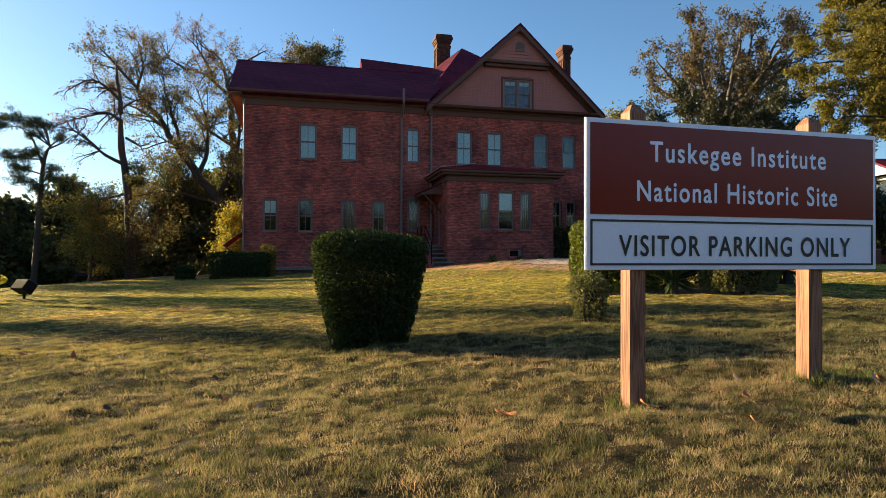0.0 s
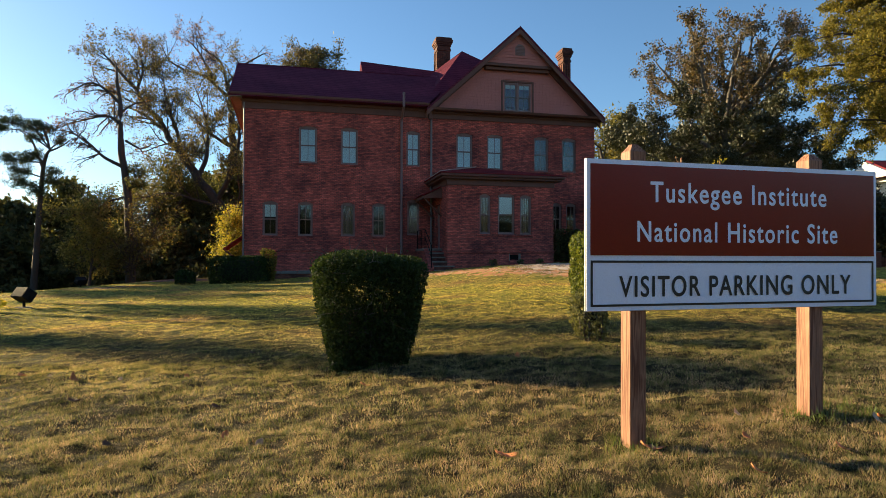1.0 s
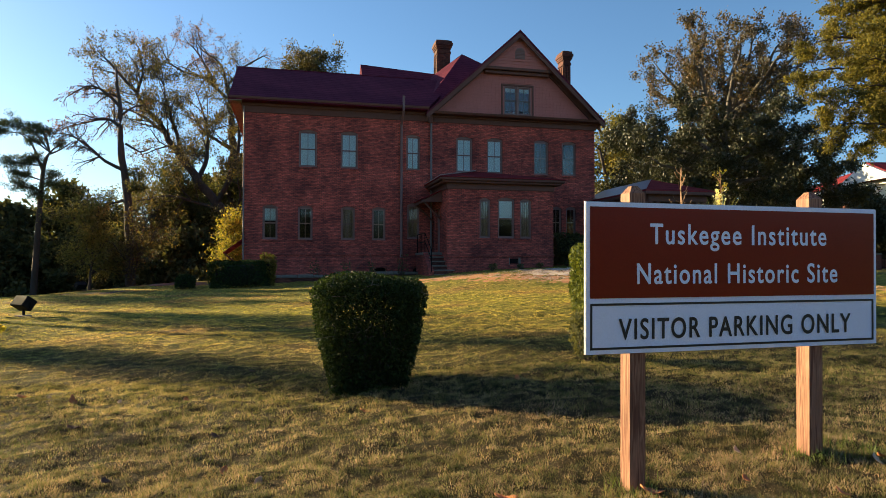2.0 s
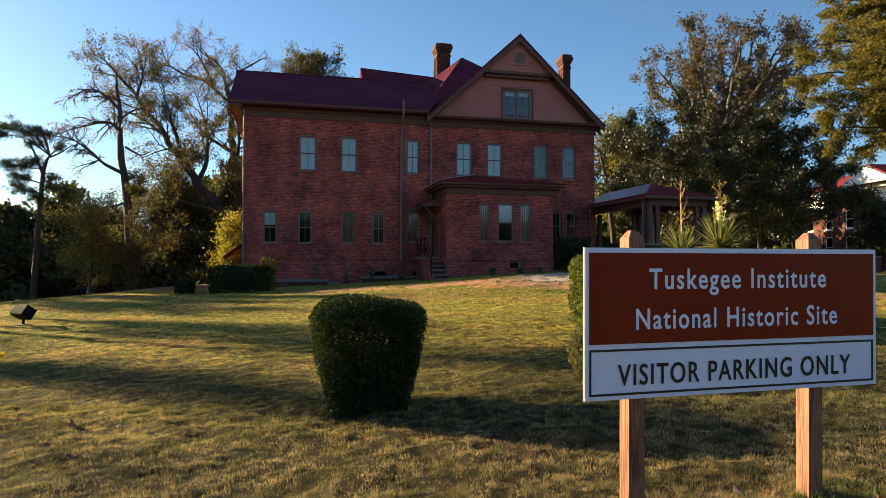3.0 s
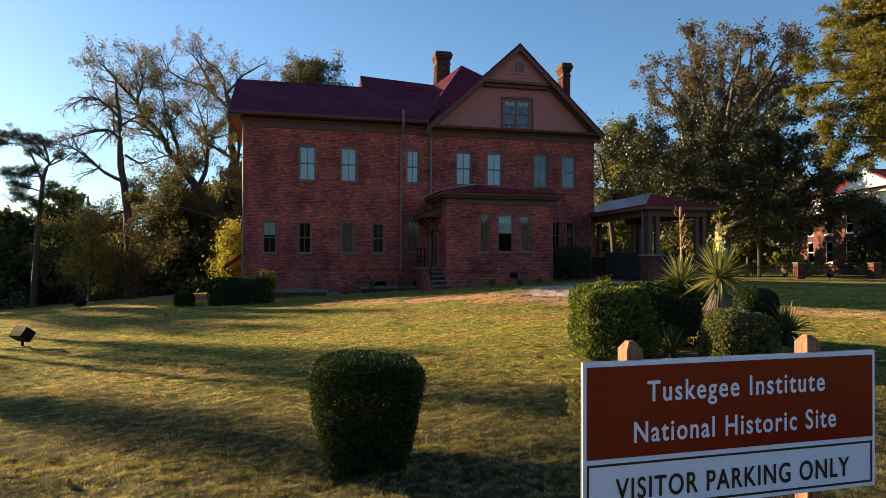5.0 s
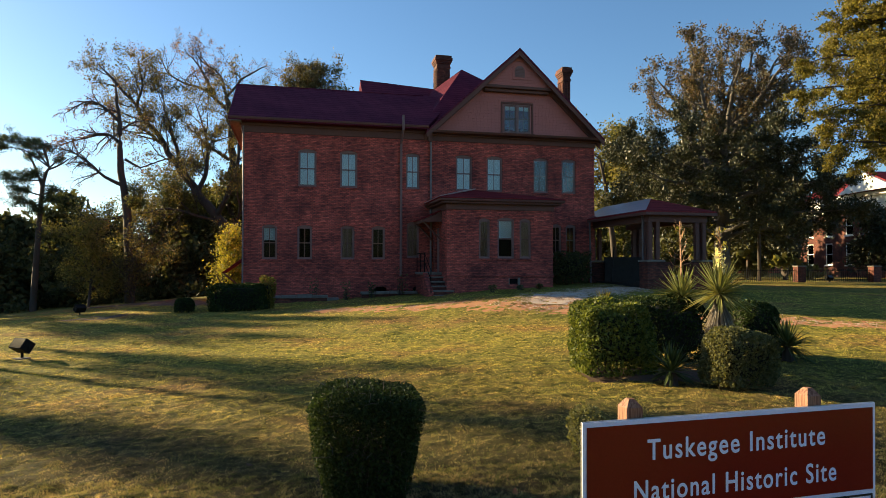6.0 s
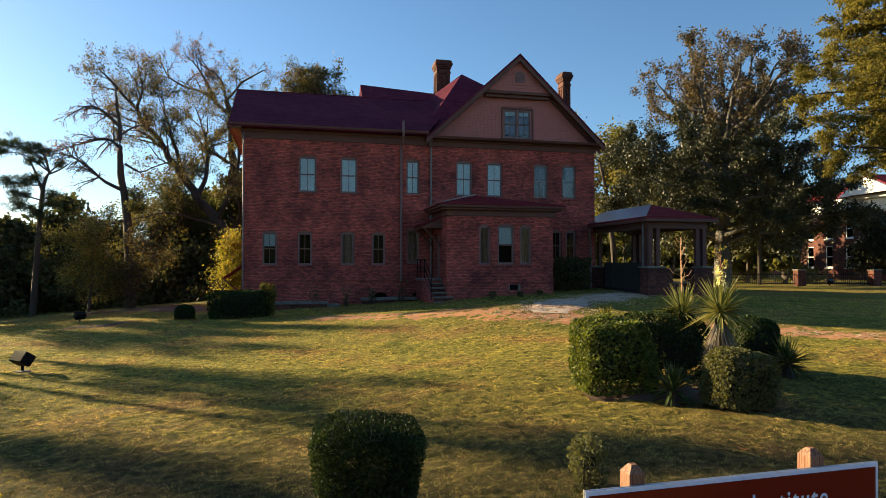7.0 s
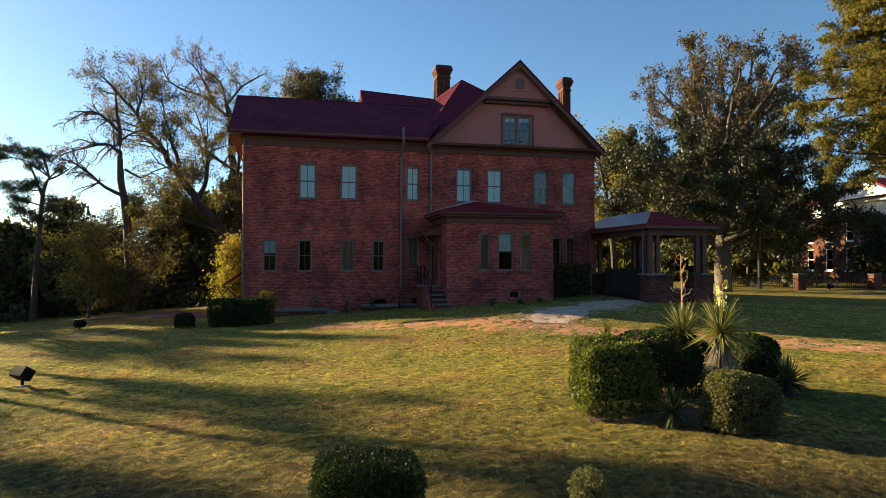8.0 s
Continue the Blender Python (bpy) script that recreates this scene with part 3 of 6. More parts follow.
part("ridge_cap", boxes((-0.62, 9.4, 3.94, 4.06, 11.31, 11.36), bevel=0.02), ROOF, house)
# higher roof behind it
part("rear_roof", hull([(6.15, 6.9, 12.85), (11.3, 6.9, 12.55), (6.15, 4.6, 10.6), (11.3, 4.6, 10.4), (6.15, 12.5, 8.7), (11.3, 12.5, 8.7)]), ROOF, house)
# the main block's hipped roof
part("main_roof", hull([(12.05, 5.6, 13.50), (10.35, 6.4, 12.25), (8.7, 0.5, 8.95), (17.9, 0.5, 8.95), (18.3, 6.0, 10.4), (12.6, 9.5, 13.3), (18.2, 13.5, 8.5), (8.5, 13.5, 8.5)]), ROOF, house)

# front gable
AP = (13.44, 12.84)
EL, ER, EZ = 8.62, 18.10, 8.42
SL = (AP[1] - EZ) / (AP[0] - EL)
SR = (AP[1] - EZ) / (ER - AP[0])


def under(u, drop=0.0):
    """Height of the gable's roof line at u."""
    return AP[1] - drop - (SL * (AP[0] - u) if u < AP[0] else SR * (u - AP[0]))


bm = pierced(12.69, 14.28, 8.52, 10.14, 0, 0.25, [(12.75, 14.22, 8.62, 10.10)])
part("gable_window_wall", bm, TRIM_LIGHT, house)


def slab(poly, v0, v1):
    """A plate between v0 and v1 with the outline poly of (u, z)."""
    bm = bmesh.new()
    a = [bm.verts.new((u, v0, z)) for u, z in poly]
    b = [bm.verts.new((u, v1, z)) for u, z in poly]
    bm.faces.new(a)
    bm.faces.new(b[::-1])
    for k in range(len(poly)):
        bm.faces.new((a[k], a[(k + 1) % len(poly)], b[(k + 1) % len(poly)], b[k]))
    return bm


BELT = 10.90
# lower field of the gable: courses of shingles, each lapping over the one below
course = 0.145
z = 8.52
row = 0
while z < BELT:
    z2 = min(z + course, BELT + 0.05)
    d = 0.16
    ua, ub = AP[0] - (AP[1] - d - z) / SL, AP[0] + (AP[1] - d - z) / SR
    spans = [(ua, ub)] if z >= 10.13 else [(ua, 12.69), (14.28, ub)]
    for a, b in spans:
        n = max(2, int((b - a) / 0.19))
        cells = bmesh.new()
        for k in range(n):
            p, q = a + (b - a) * k / n + 0.0015, a + (b - a) * (k + 1) / n - 0.0015
            c, r = (p + q) / 2, (q - p) / 2
            lip = 0.025 if row % 3 else 0.0
            outline = [(p, z2 + 0.03), (p, z + lip), (c - r * 0.5, z + lip * 0.25), (c + r * 0.5, z + lip * 0.25), (q, z + lip), (q, z2 + 0.03)]
            f = [cells.verts.new((u, -0.022 if zz < z2 else 0.0, zz)) for u, zz in outline]
            g = [cells.verts.new((u, 0.02, zz)) for u, zz in outline]
            cells.faces.new(f)
            for i in range(5):
                cells.faces.new((f[i], f[i + 1], g[i + 1], g[i]))
        part("shingle_course", cells, TRIM_LIGHT, house)
    z, row = z + course, row + 1
part("gable_backing", slab([(EL + 0.55, 8.5), (12.69, 8.5), (12.69, 10.14), (14.28, 10.14), (14.28, 8.5), (ER - 0.55, 8.5), (AP[0], AP[1] - 0.2)], 0.021, 0.12), TRIM_LIGHT, house)
for a, b in ((12.75, 13.47), (13.50, 14.22)):
    sash_window(a, b, 8.62, 10.10, -0.06, BLIND_SKY, arched=False, sill=False, lights=2, fill=0.2)
part("mullion", boxes((13.44, 13.53, -0.03, 0.1, 8.62, 10.10)), SASH, house)
part("window_casing", boxes((12.60, 12.70, -0.05, 0.01, 8.58, 10.20), (14.27, 14.37, -0.05, 0.01, 8.58, 10.20), (12.70, 14.27, -0.05, 0.01, 10.10, 10.20), (12.55, 14.42, -0.09, 0.01, 8.52, 8.60), bevel=0.01), TRIM, house)
# upper triangle stands forward over a belt
part("gable_peak", slab([(AP[0] - (AP[1] - 0.2 - BELT) / SL, BELT), (AP[0] + (AP[1] - 0.2 - BELT) / SR, BELT), (AP[0], AP[1] - 0.2)], -0.32, 0.02), TRIM_LIGHT, house)
ul, ur = AP[0] - (AP[1] - 0.2 - BELT) / SL, AP[0] + (AP[1] - 0.2 - BELT) / SR
part("belt_mould", boxes((ul + 0.03, ur - 0.03, -0.42, -0.0, BELT - 0.10, BELT + 0.05), (ul + 0.15, ur - 0.15, -0.26, -0.03, BELT - 0.26, BELT - 0.102), bevel=0.02), TRIM, house)
for k in range(9):
    zz = BELT + 0.07 + k * 0.155
    a, b = AP[0] - (AP[1] - 0.42 - zz) / SL, AP[0] + (AP[1] - 0.42 - zz) / SR
    if b - a > 0.2:
        part("shingle_course", boxes((a, b, -0.345, -0.322, zz, zz + 0.14), bevel=0.008), TRIM_LIGHT, house)
# arched louvre
vent = new("louvre")
vent.parent = house
cu, w0 = 13.50, 0.27
arc = [(cu + w0 * math.cos(a), 11.72 + w0 * math.sin(a)) for a in [k * math.pi / 12 for k in range(13)]]
arc2 = [(cu + (w0 + 0.1) * math.cos(a), 11.72 + (w0 + 0.1) * math.sin(a)) for a in [k * math.pi / 12 for k in range(13)]]
part("louvre_frame", slab(arc2 + [(cu - w0 - 0.1, 11.30), (cu + w0 + 0.1, 11.30)], -0.38, -0.35), TRIM_LIGHT, vent)
part("louvre_panel", slab(arc + [(cu - w0, 11.40), (cu + w0, 11.40)], -0.395, -0.381), SASH, vent)
for k in range(7):
    zz = 11.43 + k * 0.075
    hw = w0 - 0.03 if zz < 11.72 else math.sqrt(max(0.002, w0 * w0 - (zz - 11.70) ** 2)) - 0.03
    part("slat", hull([(cu - hw, -0.43, zz), (cu + hw, -0.43, zz), (cu - hw, -0.396, zz + 0.05), (cu + hw, -0.396, zz + 0.05), (cu - hw, -0.43, zz + 0.012), (cu + hw, -0.43, zz + 0.012)]), SASH, vent)
# rakes and roof slabs of the gable
for s, e, k in ((-1, EL, SL), (1, ER, SR)):
    for v0, v1, d0, d1, name, mat in ((-0.62, 7.5, 0.0, 0.11, "gable_roof", ROOF), (-0.60, -0.53, 0.112, 0.36, "rake_board", TRIM), (-0.528, 0.03, 0.112, 0.16, "rake_soffit", TRIM), (-0.12, 0.0, 0.162, 0.42, "rake_frieze", TRIM)):
        edge = AP[1] - k * abs(e - AP[0])
        part(name, slab([(AP[0], AP[1] - d0), (e, edge - d0), (e, edge - d1), (AP[0], AP[1] - d1 - 0.02)], v0, v1), mat, house)
# pent cornice at the foot of the gable
part("gable_frieze", boxes((8.95, 17.86, -0.07, -0.003, 8.02, 8.32), bevel=0.01), TRIM, house)
part("gable_bed_mould", boxes((8.92, 17.92, -0.20, -0.072, 8.26, 8.36), bevel=0.03), TRIM, house)
part("gable_cornice", hull([(8.66, -0.55, 8.36), (18.06, -0.55, 8.36), (8.66, -0.62, 8.46), (18.06, -0.62, 8.46), (8.66, -0.02, 8.58), (18.06, -0.02, 8.58), (8.66, -0.02, 8.36), (18.06, -0.02, 8.36)]), TRIM, house)
part("right_soffit", boxes((17.803, 18.1, 0.0, 13.3, 8.32, 8.40)), TRIM, house)


def chimney(u, v, z0, z1, w, d, parent, brick):
    """A panelled brick stack with a corbelled cap."""
    c = new("chimney")
    c.parent = parent
    cap = 0.62
    part("stack", boxes((u - w / 2, u + w / 2, v - d / 2, v + d / 2, z0, z1 - cap)), brick, c)
    n = 5
    ribs = []
    for k in range(n):
        x = u - w / 2 + w * (k + 0.5) / n
        if k % 2 == 0:
            ribs.append((x - w / n / 2, x + w / n / 2, v - d / 2 - 0.06, v - d / 2 - 0.002, z0, z1 - cap - 0.25))
            y = v - d / 2 + d * (k + 0.5) / n
            ribs.append((u - w / 2 - 0.06, u - w / 2 - 0.002, y - d / n / 2, y + d / n / 2, z0, z1 - cap - 0.25))
    for q in ribs:
        part("panel_rib", boxes(q), brick, c)
    rows = []
    for k, (grow, zz, h) in enumerate(((0.05, -0.80, 0.14), (0.02, -0.66, 0.16), (0.07, -0.50, 0.10), (0.11, -0.40, 0.10), (0.15, -0.30, 0.16), (0.10, -0.14, 0.14))):
        rows.append((u - w / 2 - grow, u + w / 2 + grow, v - d / 2 - grow, v + d / 2 + grow, z1 + zz, z1 + zz + h - 0.003))
    for q in rows:
        part("cap_course", boxes(q, bevel=0.008), brick, c)
    part("flue_rim", boxes((u - w / 2 + 0.02, u + w / 2 - 0.02, v - d / 2 + 0.02, v + d / 2 - 0.02, z1 - 0.003, z1 + 0.05)), STONE, c)
    return c


chimney(11.15, 6.9, 11.2, 14.55, 0.78, 0.80, house, BRICK_DARK)
chimney(17.64, 3.4, 7.0, 13.25, 0.40, 0.70, house, BRICK_DARK)


def downpipe(u, v, z0, z1, mat, r=0.05):
    p = part("downpipe", rod(bmesh.new(), (u, v - 0.09, z0), (u, v - 0.09, z1), r, sides=10), mat, house, smooth=False)
    for k in range(3):
        zz = z0 + (z1 - z0) * (k + 0.5) / 3
        part("bracket", boxes((u - r - 0.03, u + r + 0.03, v - 0.04, v - 0.003, zz, zz + 0.04)), mat, p)
    return p


downpipe(0.05, 0, 0.6, 8.3, PIPE, 0.035)
downpipe(7.44, 0, 1.3, 7.85, PIPE_DARK, 0.065)
bm = rod(bmesh.new(), (7.44, -0.09, 7.8), (7.44, -0.76, 8.36), 0.06, sides=10)
rod(bm, (7.44, -0.76, 8.33), (7.44, -0.76, 9.05), 0.06, sides=10)
part("vent_pipe", bm, PIPE_DARK, house)
downpipe(8.93, 0, 1.0, 8.0, PIPE, 0.055)
part("leader_head", boxes((8.78, 9.0, -0.2, -0.075, 7.95, 8.45), bevel=0.03), TRIM, house)

# projecting ground-floor bay
bay = new("bay")
bay.parent = house
B0, B1, BV = 9.05, 14.15, -3.0
bay_holes = [(10.55, 11.07, 2.15, 3.99), (11.43, 12.24, 2.15, 4.03), (12.50, 13.06, 2.15, 3.99)]
part("bay_front_wall", pierced(B0, B1, -0.4, 4.36, BV, BV + 0.3, bay_holes + [(12.0, 12.42, 0.98, 1.22)]), BRICK, bay)
part("bay_left_wall", pierced(-0.003, 2.70, -0.4, 4.36, 0, 0.3, [(0.55, 1.45, 1.5, 3.62)]), BRICK, bay).matrix_basis = pose(B0, 0, 0, 0, 0, -90)
part("bay_right_wall", boxes((B1 - 0.3, B1, BV + 0.302, -0.003, -0.4, 4.36)), BRICK, bay)
part("bay_room_wall", boxes((B0 + 0.5, B1 - 0.35, BV + 1.5, BV + 1.6, 0.0, 4.3)), UNLIT_INSIDE, bay)
part("bay_ceiling", boxes((B0 + 0.31, B1 - 0.31, BV + 0.31, BV + 1.49, 4.1, 4.2)), UNLIT_INSIDE, bay)
part("plinth_course", boxes((B0 - 0.04, B1 + 0.04, BV - 0.04, BV - 0.003, 1.32, 1.42), (B0 - 0.04, B1 + 0.04, BV - 0.025, BV - 0.003, 1.26, 1.317), bevel=0.01), BRICK, bay)
# middle window: half-height pale hanging stands in for reflected sky
for k, h in enumerate(bay_holes):
    sash_window(*h, BV, CURTAIN if k != 1 else BLIND_SKY, arched=True, lights=1, fill=1.0 if k != 1 else 0.5, sill=True, parent=bay)
part("cellar_vent", boxes((12.0, 12.42, BV + 0.08, BV + 0.10, 0.98, 1.22)), IRON, bay)
for a, b in ((11.96, 12.0), (12.42, 12.52)):
    part("vent_jamb", boxes((a, b, BV - 0.01, BV + 0.1, 0.94, 1.26)), STONE, bay)
part("bay_frieze", boxes((B0 - 0.05, B1 + 0.05, BV - 0.06, 0, 4.36, 4.62), bevel=0.01), TRIM, bay)
part("bay_cornice", boxes((B0 - 0.30, B1 + 0.32, BV - 0.32, -0.003, 4.62, 4.72), (B0 - 0.42, B1 + 0.44, BV - 0.44, -0.003, 4.72, 4.84), bevel=0.03), TRIM, bay)
part("bay_roof", hull([(B0 - 0.45, BV - 0.47, 4.842), (B1 + 0.47, BV - 0.47, 4.842), (B0 - 0.45, 0, 4.842), (B1 + 0.47, 0, 4.842), (B0 - 0.45, BV - 0.47, 4.88), (B1 + 0.47, BV - 0.47, 4.88), (B0 - 0.45, 0, 4.88), (B1 + 0.47, 0, 4.88), (10.9, 0, 5.60), (11.5, 0, 5.60), (11.2, -0.4, 5.58)]), ROOF_RED, bay, "red metal hip roof of the bay")
# added pale sheet: sun on the bay roof's left slope, put into colour
part("sunlit_slope_sheet", hull([(8.62, -3.44, 4.90), (8.62, -0.02, 4.90), (10.9, -0.02, 5.62), (11.15, -0.42, 5.61), (8.62, -3.44, 4.93), (8.62, -0.02, 4.93), (10.9, -0.02, 5.66), (11.15, -0.42, 5.65)]), SUNLIT_METAL, bay, "pale sheet coloured as a sunlit roof slope")

# side door with hood and stone steps
entry = new("entry")
entry.parent = house
part("door_leaf", boxes((B0 + 0.10, B0 + 0.14, -1.45, -0.55, 1.5, 3.62), bevel=0.01), SASH, entry)
part("hood_roof", hull([(8.05, -2.0, 3.95), (8.05, -0.1, 3.95), (B0 - 0.002, -2.0, 4.38), (B0 - 0.002, -0.1, 4.38), (8.05, -2.0, 4.0), (8.05, -0.1, 4.0), (B0 - 0.002, -2.0, 4.43), (B0 - 0.002, -0.1, 4.43)]), ROOF_RED, entry)
part("hood_cheek", hull([(8.2, -1.98, 3.85), (B0 - 0.004, -1.98, 3.85), (8.2, -1.98, 3.95), (B0 - 0.004, -1.98, 4.36), (8.2, -1.92, 3.85), (B0 - 0.004, -1.92, 3.85), (8.2, -1.92, 3.95), (B0 - 0.004, -1.92, 4.36)]), TRIM, entry)
part("hood_beam", boxes((8.1, 8.2, -1.98, -0.12, 3.83, 3.94)), TRIM, entry)
for v in (-1.9, -0.2):
    part("hood_brace", rod(bmesh.new(), (8.2, v, 3.85), (B0 - 0.02, v, 3.02), 0.045, sides=4), TRIM, entry)
part("landing", boxes((8.15, B0 - 0.003, -1.95, -0.003, 1.40, 1.51), bevel=0.015), STONE, entry)
part("landing_base", boxes((8.2, B0 - 0.004, -1.9, -0.004, 0.0, 1.398)), BRICK, entry)
for k in range(5):
    st = part("step", boxes((8.40, 9.28, -2.26 - 0.30 * k, -1.96 - 0.30 * k, 0.0, 1.25 - 0.20 * k)), BRICK_DARK, entry)
    part("tread", boxes((8.37, 9.32, -2.31 - 0.30 * k, -1.963 - 0.30 * k, 1.253 - 0.20 * k, 1.315 - 0.20 * k), bevel=0.012), STONE, st)
part("cheek_wall", hull([(8.15, -1.97, 0), (8.36, -1.97, 0), (8.15, -3.3, 0), (8.36, -3.3, 0), (8.15, -1.97, 1.5), (8.36, -1.97, 1.5), (8.15, -3.3, 0.62), (8.36, -3.3, 0.62)]), BRICK, entry)
rail = bmesh.new()
for v, zz in ((-0.1, 1.5), (-1.0, 1.5), (-1.9, 1.5), (-3.3, 0.7)):
    rod(rail, (8.24, v, zz - 0.1), (8.24, v, zz + 0.9), 0.02)
for d in (0.9, 0.5):
    rod(rail, (8.24, -0.1, 1.5 + d), (8.24, -1.9, 1.5 + d), 0.018)
    rod(rail, (8.24, -1.9, 1.5 + d), (8.24, -3.3, 0.7 + d), 0.018)
part("handrail", rail, IRON, entry)
# lean-to hood at the far left corner and the stone edging along the foot of the wall
part("side_hood", hull([(-0.9, 0.6, 1.45), (-0.003, 0.6, 2.1), (-0.9, 2.6, 1.45), (-0.003, 2.6, 2.1), (-0.9, 0.6, 1.52), (-0.003, 0.6, 2.18), (-0.9, 2.6, 1.52), (-0.003, 2.6, 2.18)]), ROOF_RED, house)
part("side_hood_brace", rod(bmesh.new(), (-0.85, 0.7, 1.46), (-0.02, 0.7, 0.75), 0.04, sides=4), TRIM, house)
for q in ((0.9, 2.9, -0.9, -0.62, -0.3, 0.36), (2.91, 4.4, -0.95, -0.68, -0.3, 0.34), (5.9, 8.0, -0.75, -0.5, -0.2, 0.40)):
    part("areaway_curb", boxes(q, bevel=0.03), STONE, house)

# ---------------------------------------------------------------- carriage porch beside the house
porch = thing("carriage_porch", HOUSE @ pose(0, 0, 0), "open carriage porch on brick piers with red roof", "porch")
Q0, Q1, QV = 17.82, 20.55, -5.25
part("porch_roof", hull([(Q0 - 0.42, QV - 0.42, 4.20), (Q1 + 0.42, QV - 0.42, 4.20), (Q0 - 0.42, 1.5, 4.20), (Q1 + 0.42, 1.5, 4.20), (Q0 - 0.42, QV - 0.42, 4.26), (Q1 + 0.42, QV - 0.42, 4.26), (Q0 - 0.42, 1.5, 4.26), (Q1 + 0.42, 1.5, 4.26), (19.18, -3.2, 5.05), (19.18, 1.5, 5.05)]), ROOF_RED, porch, "red metal hip roof")
part("side_slope", hull([(Q0 - 0.42, QV - 0.41, 4.27 + d) for d in (0, 0.02)] + [(19.17, -3.2, 5.06 + d) for d in (0, 0.02)] + [(19.17, 1.5, 5.06 + d) for d in (0, 0.02)] + [(Q0 - 0.42, 1.5, 4.27 + d) for d in (0, 0.02)]), ROOF_SHEEN, porch, "glossy metal slope")
part("porch_gutter", boxes((Q0 - 0.44, Q1 + 0.44, QV - 0.44, QV - 0.36, 4.07, 4.197), (Q0 - 0.44, Q0 - 0.36, QV - 0.355, 1.5, 4.07, 4.197), (Q1 + 0.36, Q1 + 0.44, QV - 0.355, 1.5, 4.07, 4.197)), TRIM, porch)
part("porch_soffit", boxes((Q0 - 0.35, Q1 + 0.35, QV - 0.35, 1.5, 4.11, 4.16)), TRIM, porch)
part("porch_beam", boxes((Q0 - 0.12, Q1 + 0.12, QV - 0.12, QV + 0.14, 3.78, 4.107), (Q0 - 0.12, Q0 + 0.14, QV + 0.142, 1.4, 3.78, 4.107), (Q1 - 0.14, Q1 + 0.12, QV + 0.142, 1.4, 3.78, 4.107)), TRIM, porch)
for u, v in ((Q0, QV), (Q1, QV), (Q0, 0.2), (Q1, 0.2)):
    s = 1 if u == Q0 else -1
    wd = 0.98 if u == Q0 else 0.72
    pier = part("pier", boxes((min(u - s * 0.28, u + s * wd), max(u - s * 0.28, u + s * wd), v - 0.28, v + 0.40, 0.2, 1.98)), BRICK_DARK, porch)
    part("pier_cap", boxes((min(u - s * 0.33, u + s * (wd - 0.4)), max(u - s * 0.33, u + s * (wd - 0.4)), v - 0.33, v + 0.45, 1.984, 2.08), bevel=0.02), STONE, pier)
    for du, dv in ((0.0, 0.0), (s * 0.36, 0.0), (0.0, 0.30)):
        part("post", boxes((u + du - 0.095, u + du + 0.095, v + dv - 0.095, v + dv + 0.095, 2.084, 3.777), bevel=0.012), TRIM, porch)
part("low_wall", boxes((Q0 + 1.0, Q1 - 0.8, QV - 0.02, QV + 0.28, 0.2, 1.30)), BRICK_DARK, porch)
part("low_wall_cap", boxes((Q0 + 0.99, Q1 - 0.75, QV - 0.06, QV + 0.32, 1.304, 1.38)), STONE, porch)
# deck, gate and board take the dark colour in place of porch shade
part("deck", boxes((Q0, Q1, QV + 0.45, 0.0, 0.2, 1.0)), UNLIT_INSIDE, porch)
part("board_gate", boxes((Q0 + 0.2, Q0 + 2.3, -0.7, -0.62, 1.0, 2.25), (Q0 + 0.2, Q0 + 2.3, -0.74, -0.702, 1.9, 2.0)), UNLIT_INSIDE, porch)
part("leaning_board", rod(bmesh.new(), (Q0 + 0.1, -1.6, 0.95), (Q0 + 0.55, -1.0, 2.75), 0.05, sides=4), UNLIT_INSIDE, porch)
part("porch_downpipe", rod(bmesh.new(), (Q0 - 0.15, QV + 0.32, 0.8), (Q0 - 0.15, QV + 0.32, 4.1), 0.045), PIPE, porch)
part("corner_downpipe", rod(bmesh.new(), (17.5, -0.15, 0.8), (17.42, -0.2, 4.1), 0.05), PIPE, porch)

# ---------------------------------------------------------------- the sign
SIGN = pose(0.589, 2.665, 0.575, 0.8, 0, 15.0)
sign = thing("park_sign", SIGN, "brown and white sign on two square pine posts", "sign")
SW, SH = 1.547, 0.648
part("backing_panel", boxes((0, SW, 0.0, 0.012, 0, SH), bevel=0.002), ALU, sign)
part("white_sheet", boxes((0.002, SW - 0.002, -0.004, -0.001, 0.002, SH - 0.002)), SIGN_WHITE, sign, "white reflective sheet")
part("brown_field", boxes((0.020, SW - 0.020, -0.0075, -0.0045, 0.238, SH - 0.022)), SIGN_BROWN, sign, "brown reflective field")
bw = 0.0095
lines = [(0.021, SW - 0.021, 0.216 - bw, 0.216), (0.021, SW - 0.021, 0.020, 0.020 + bw), (0.021, 0.021 + bw, 0.020 + bw, 0.216 - bw), (SW - 0.021 - bw, SW - 0.021, 0.020 + bw, 0.216 - bw)]
for a, b, c, d in lines:
    part("black_border", boxes((a, b, -0.0065, -0.0045, c, d)), SIGN_BLACK, sign)


def text_mesh(body, bold):
    c = bpy.data.curves.new("lettering", "FONT")
    c.body, c.size, c.offset, c.space_character, c.resolution_u = body, 1.0, bold, 1.17, 6
    o = new("lettering", c)
    bpy.context.view_layer.update()
    me = bpy.data.meshes.new_from_object(o.evaluated_get(bpy.context.evaluated_depsgraph_get()))
    bpy.data.objects.remove(o)
    co = np.array([v.co[:] for v in me.vertices])
    return me, co[:, 0].min(), co[:, 0].max()


CAP = max(v.co.y for v in text_mesh("H", 0.0)[0].vertices)


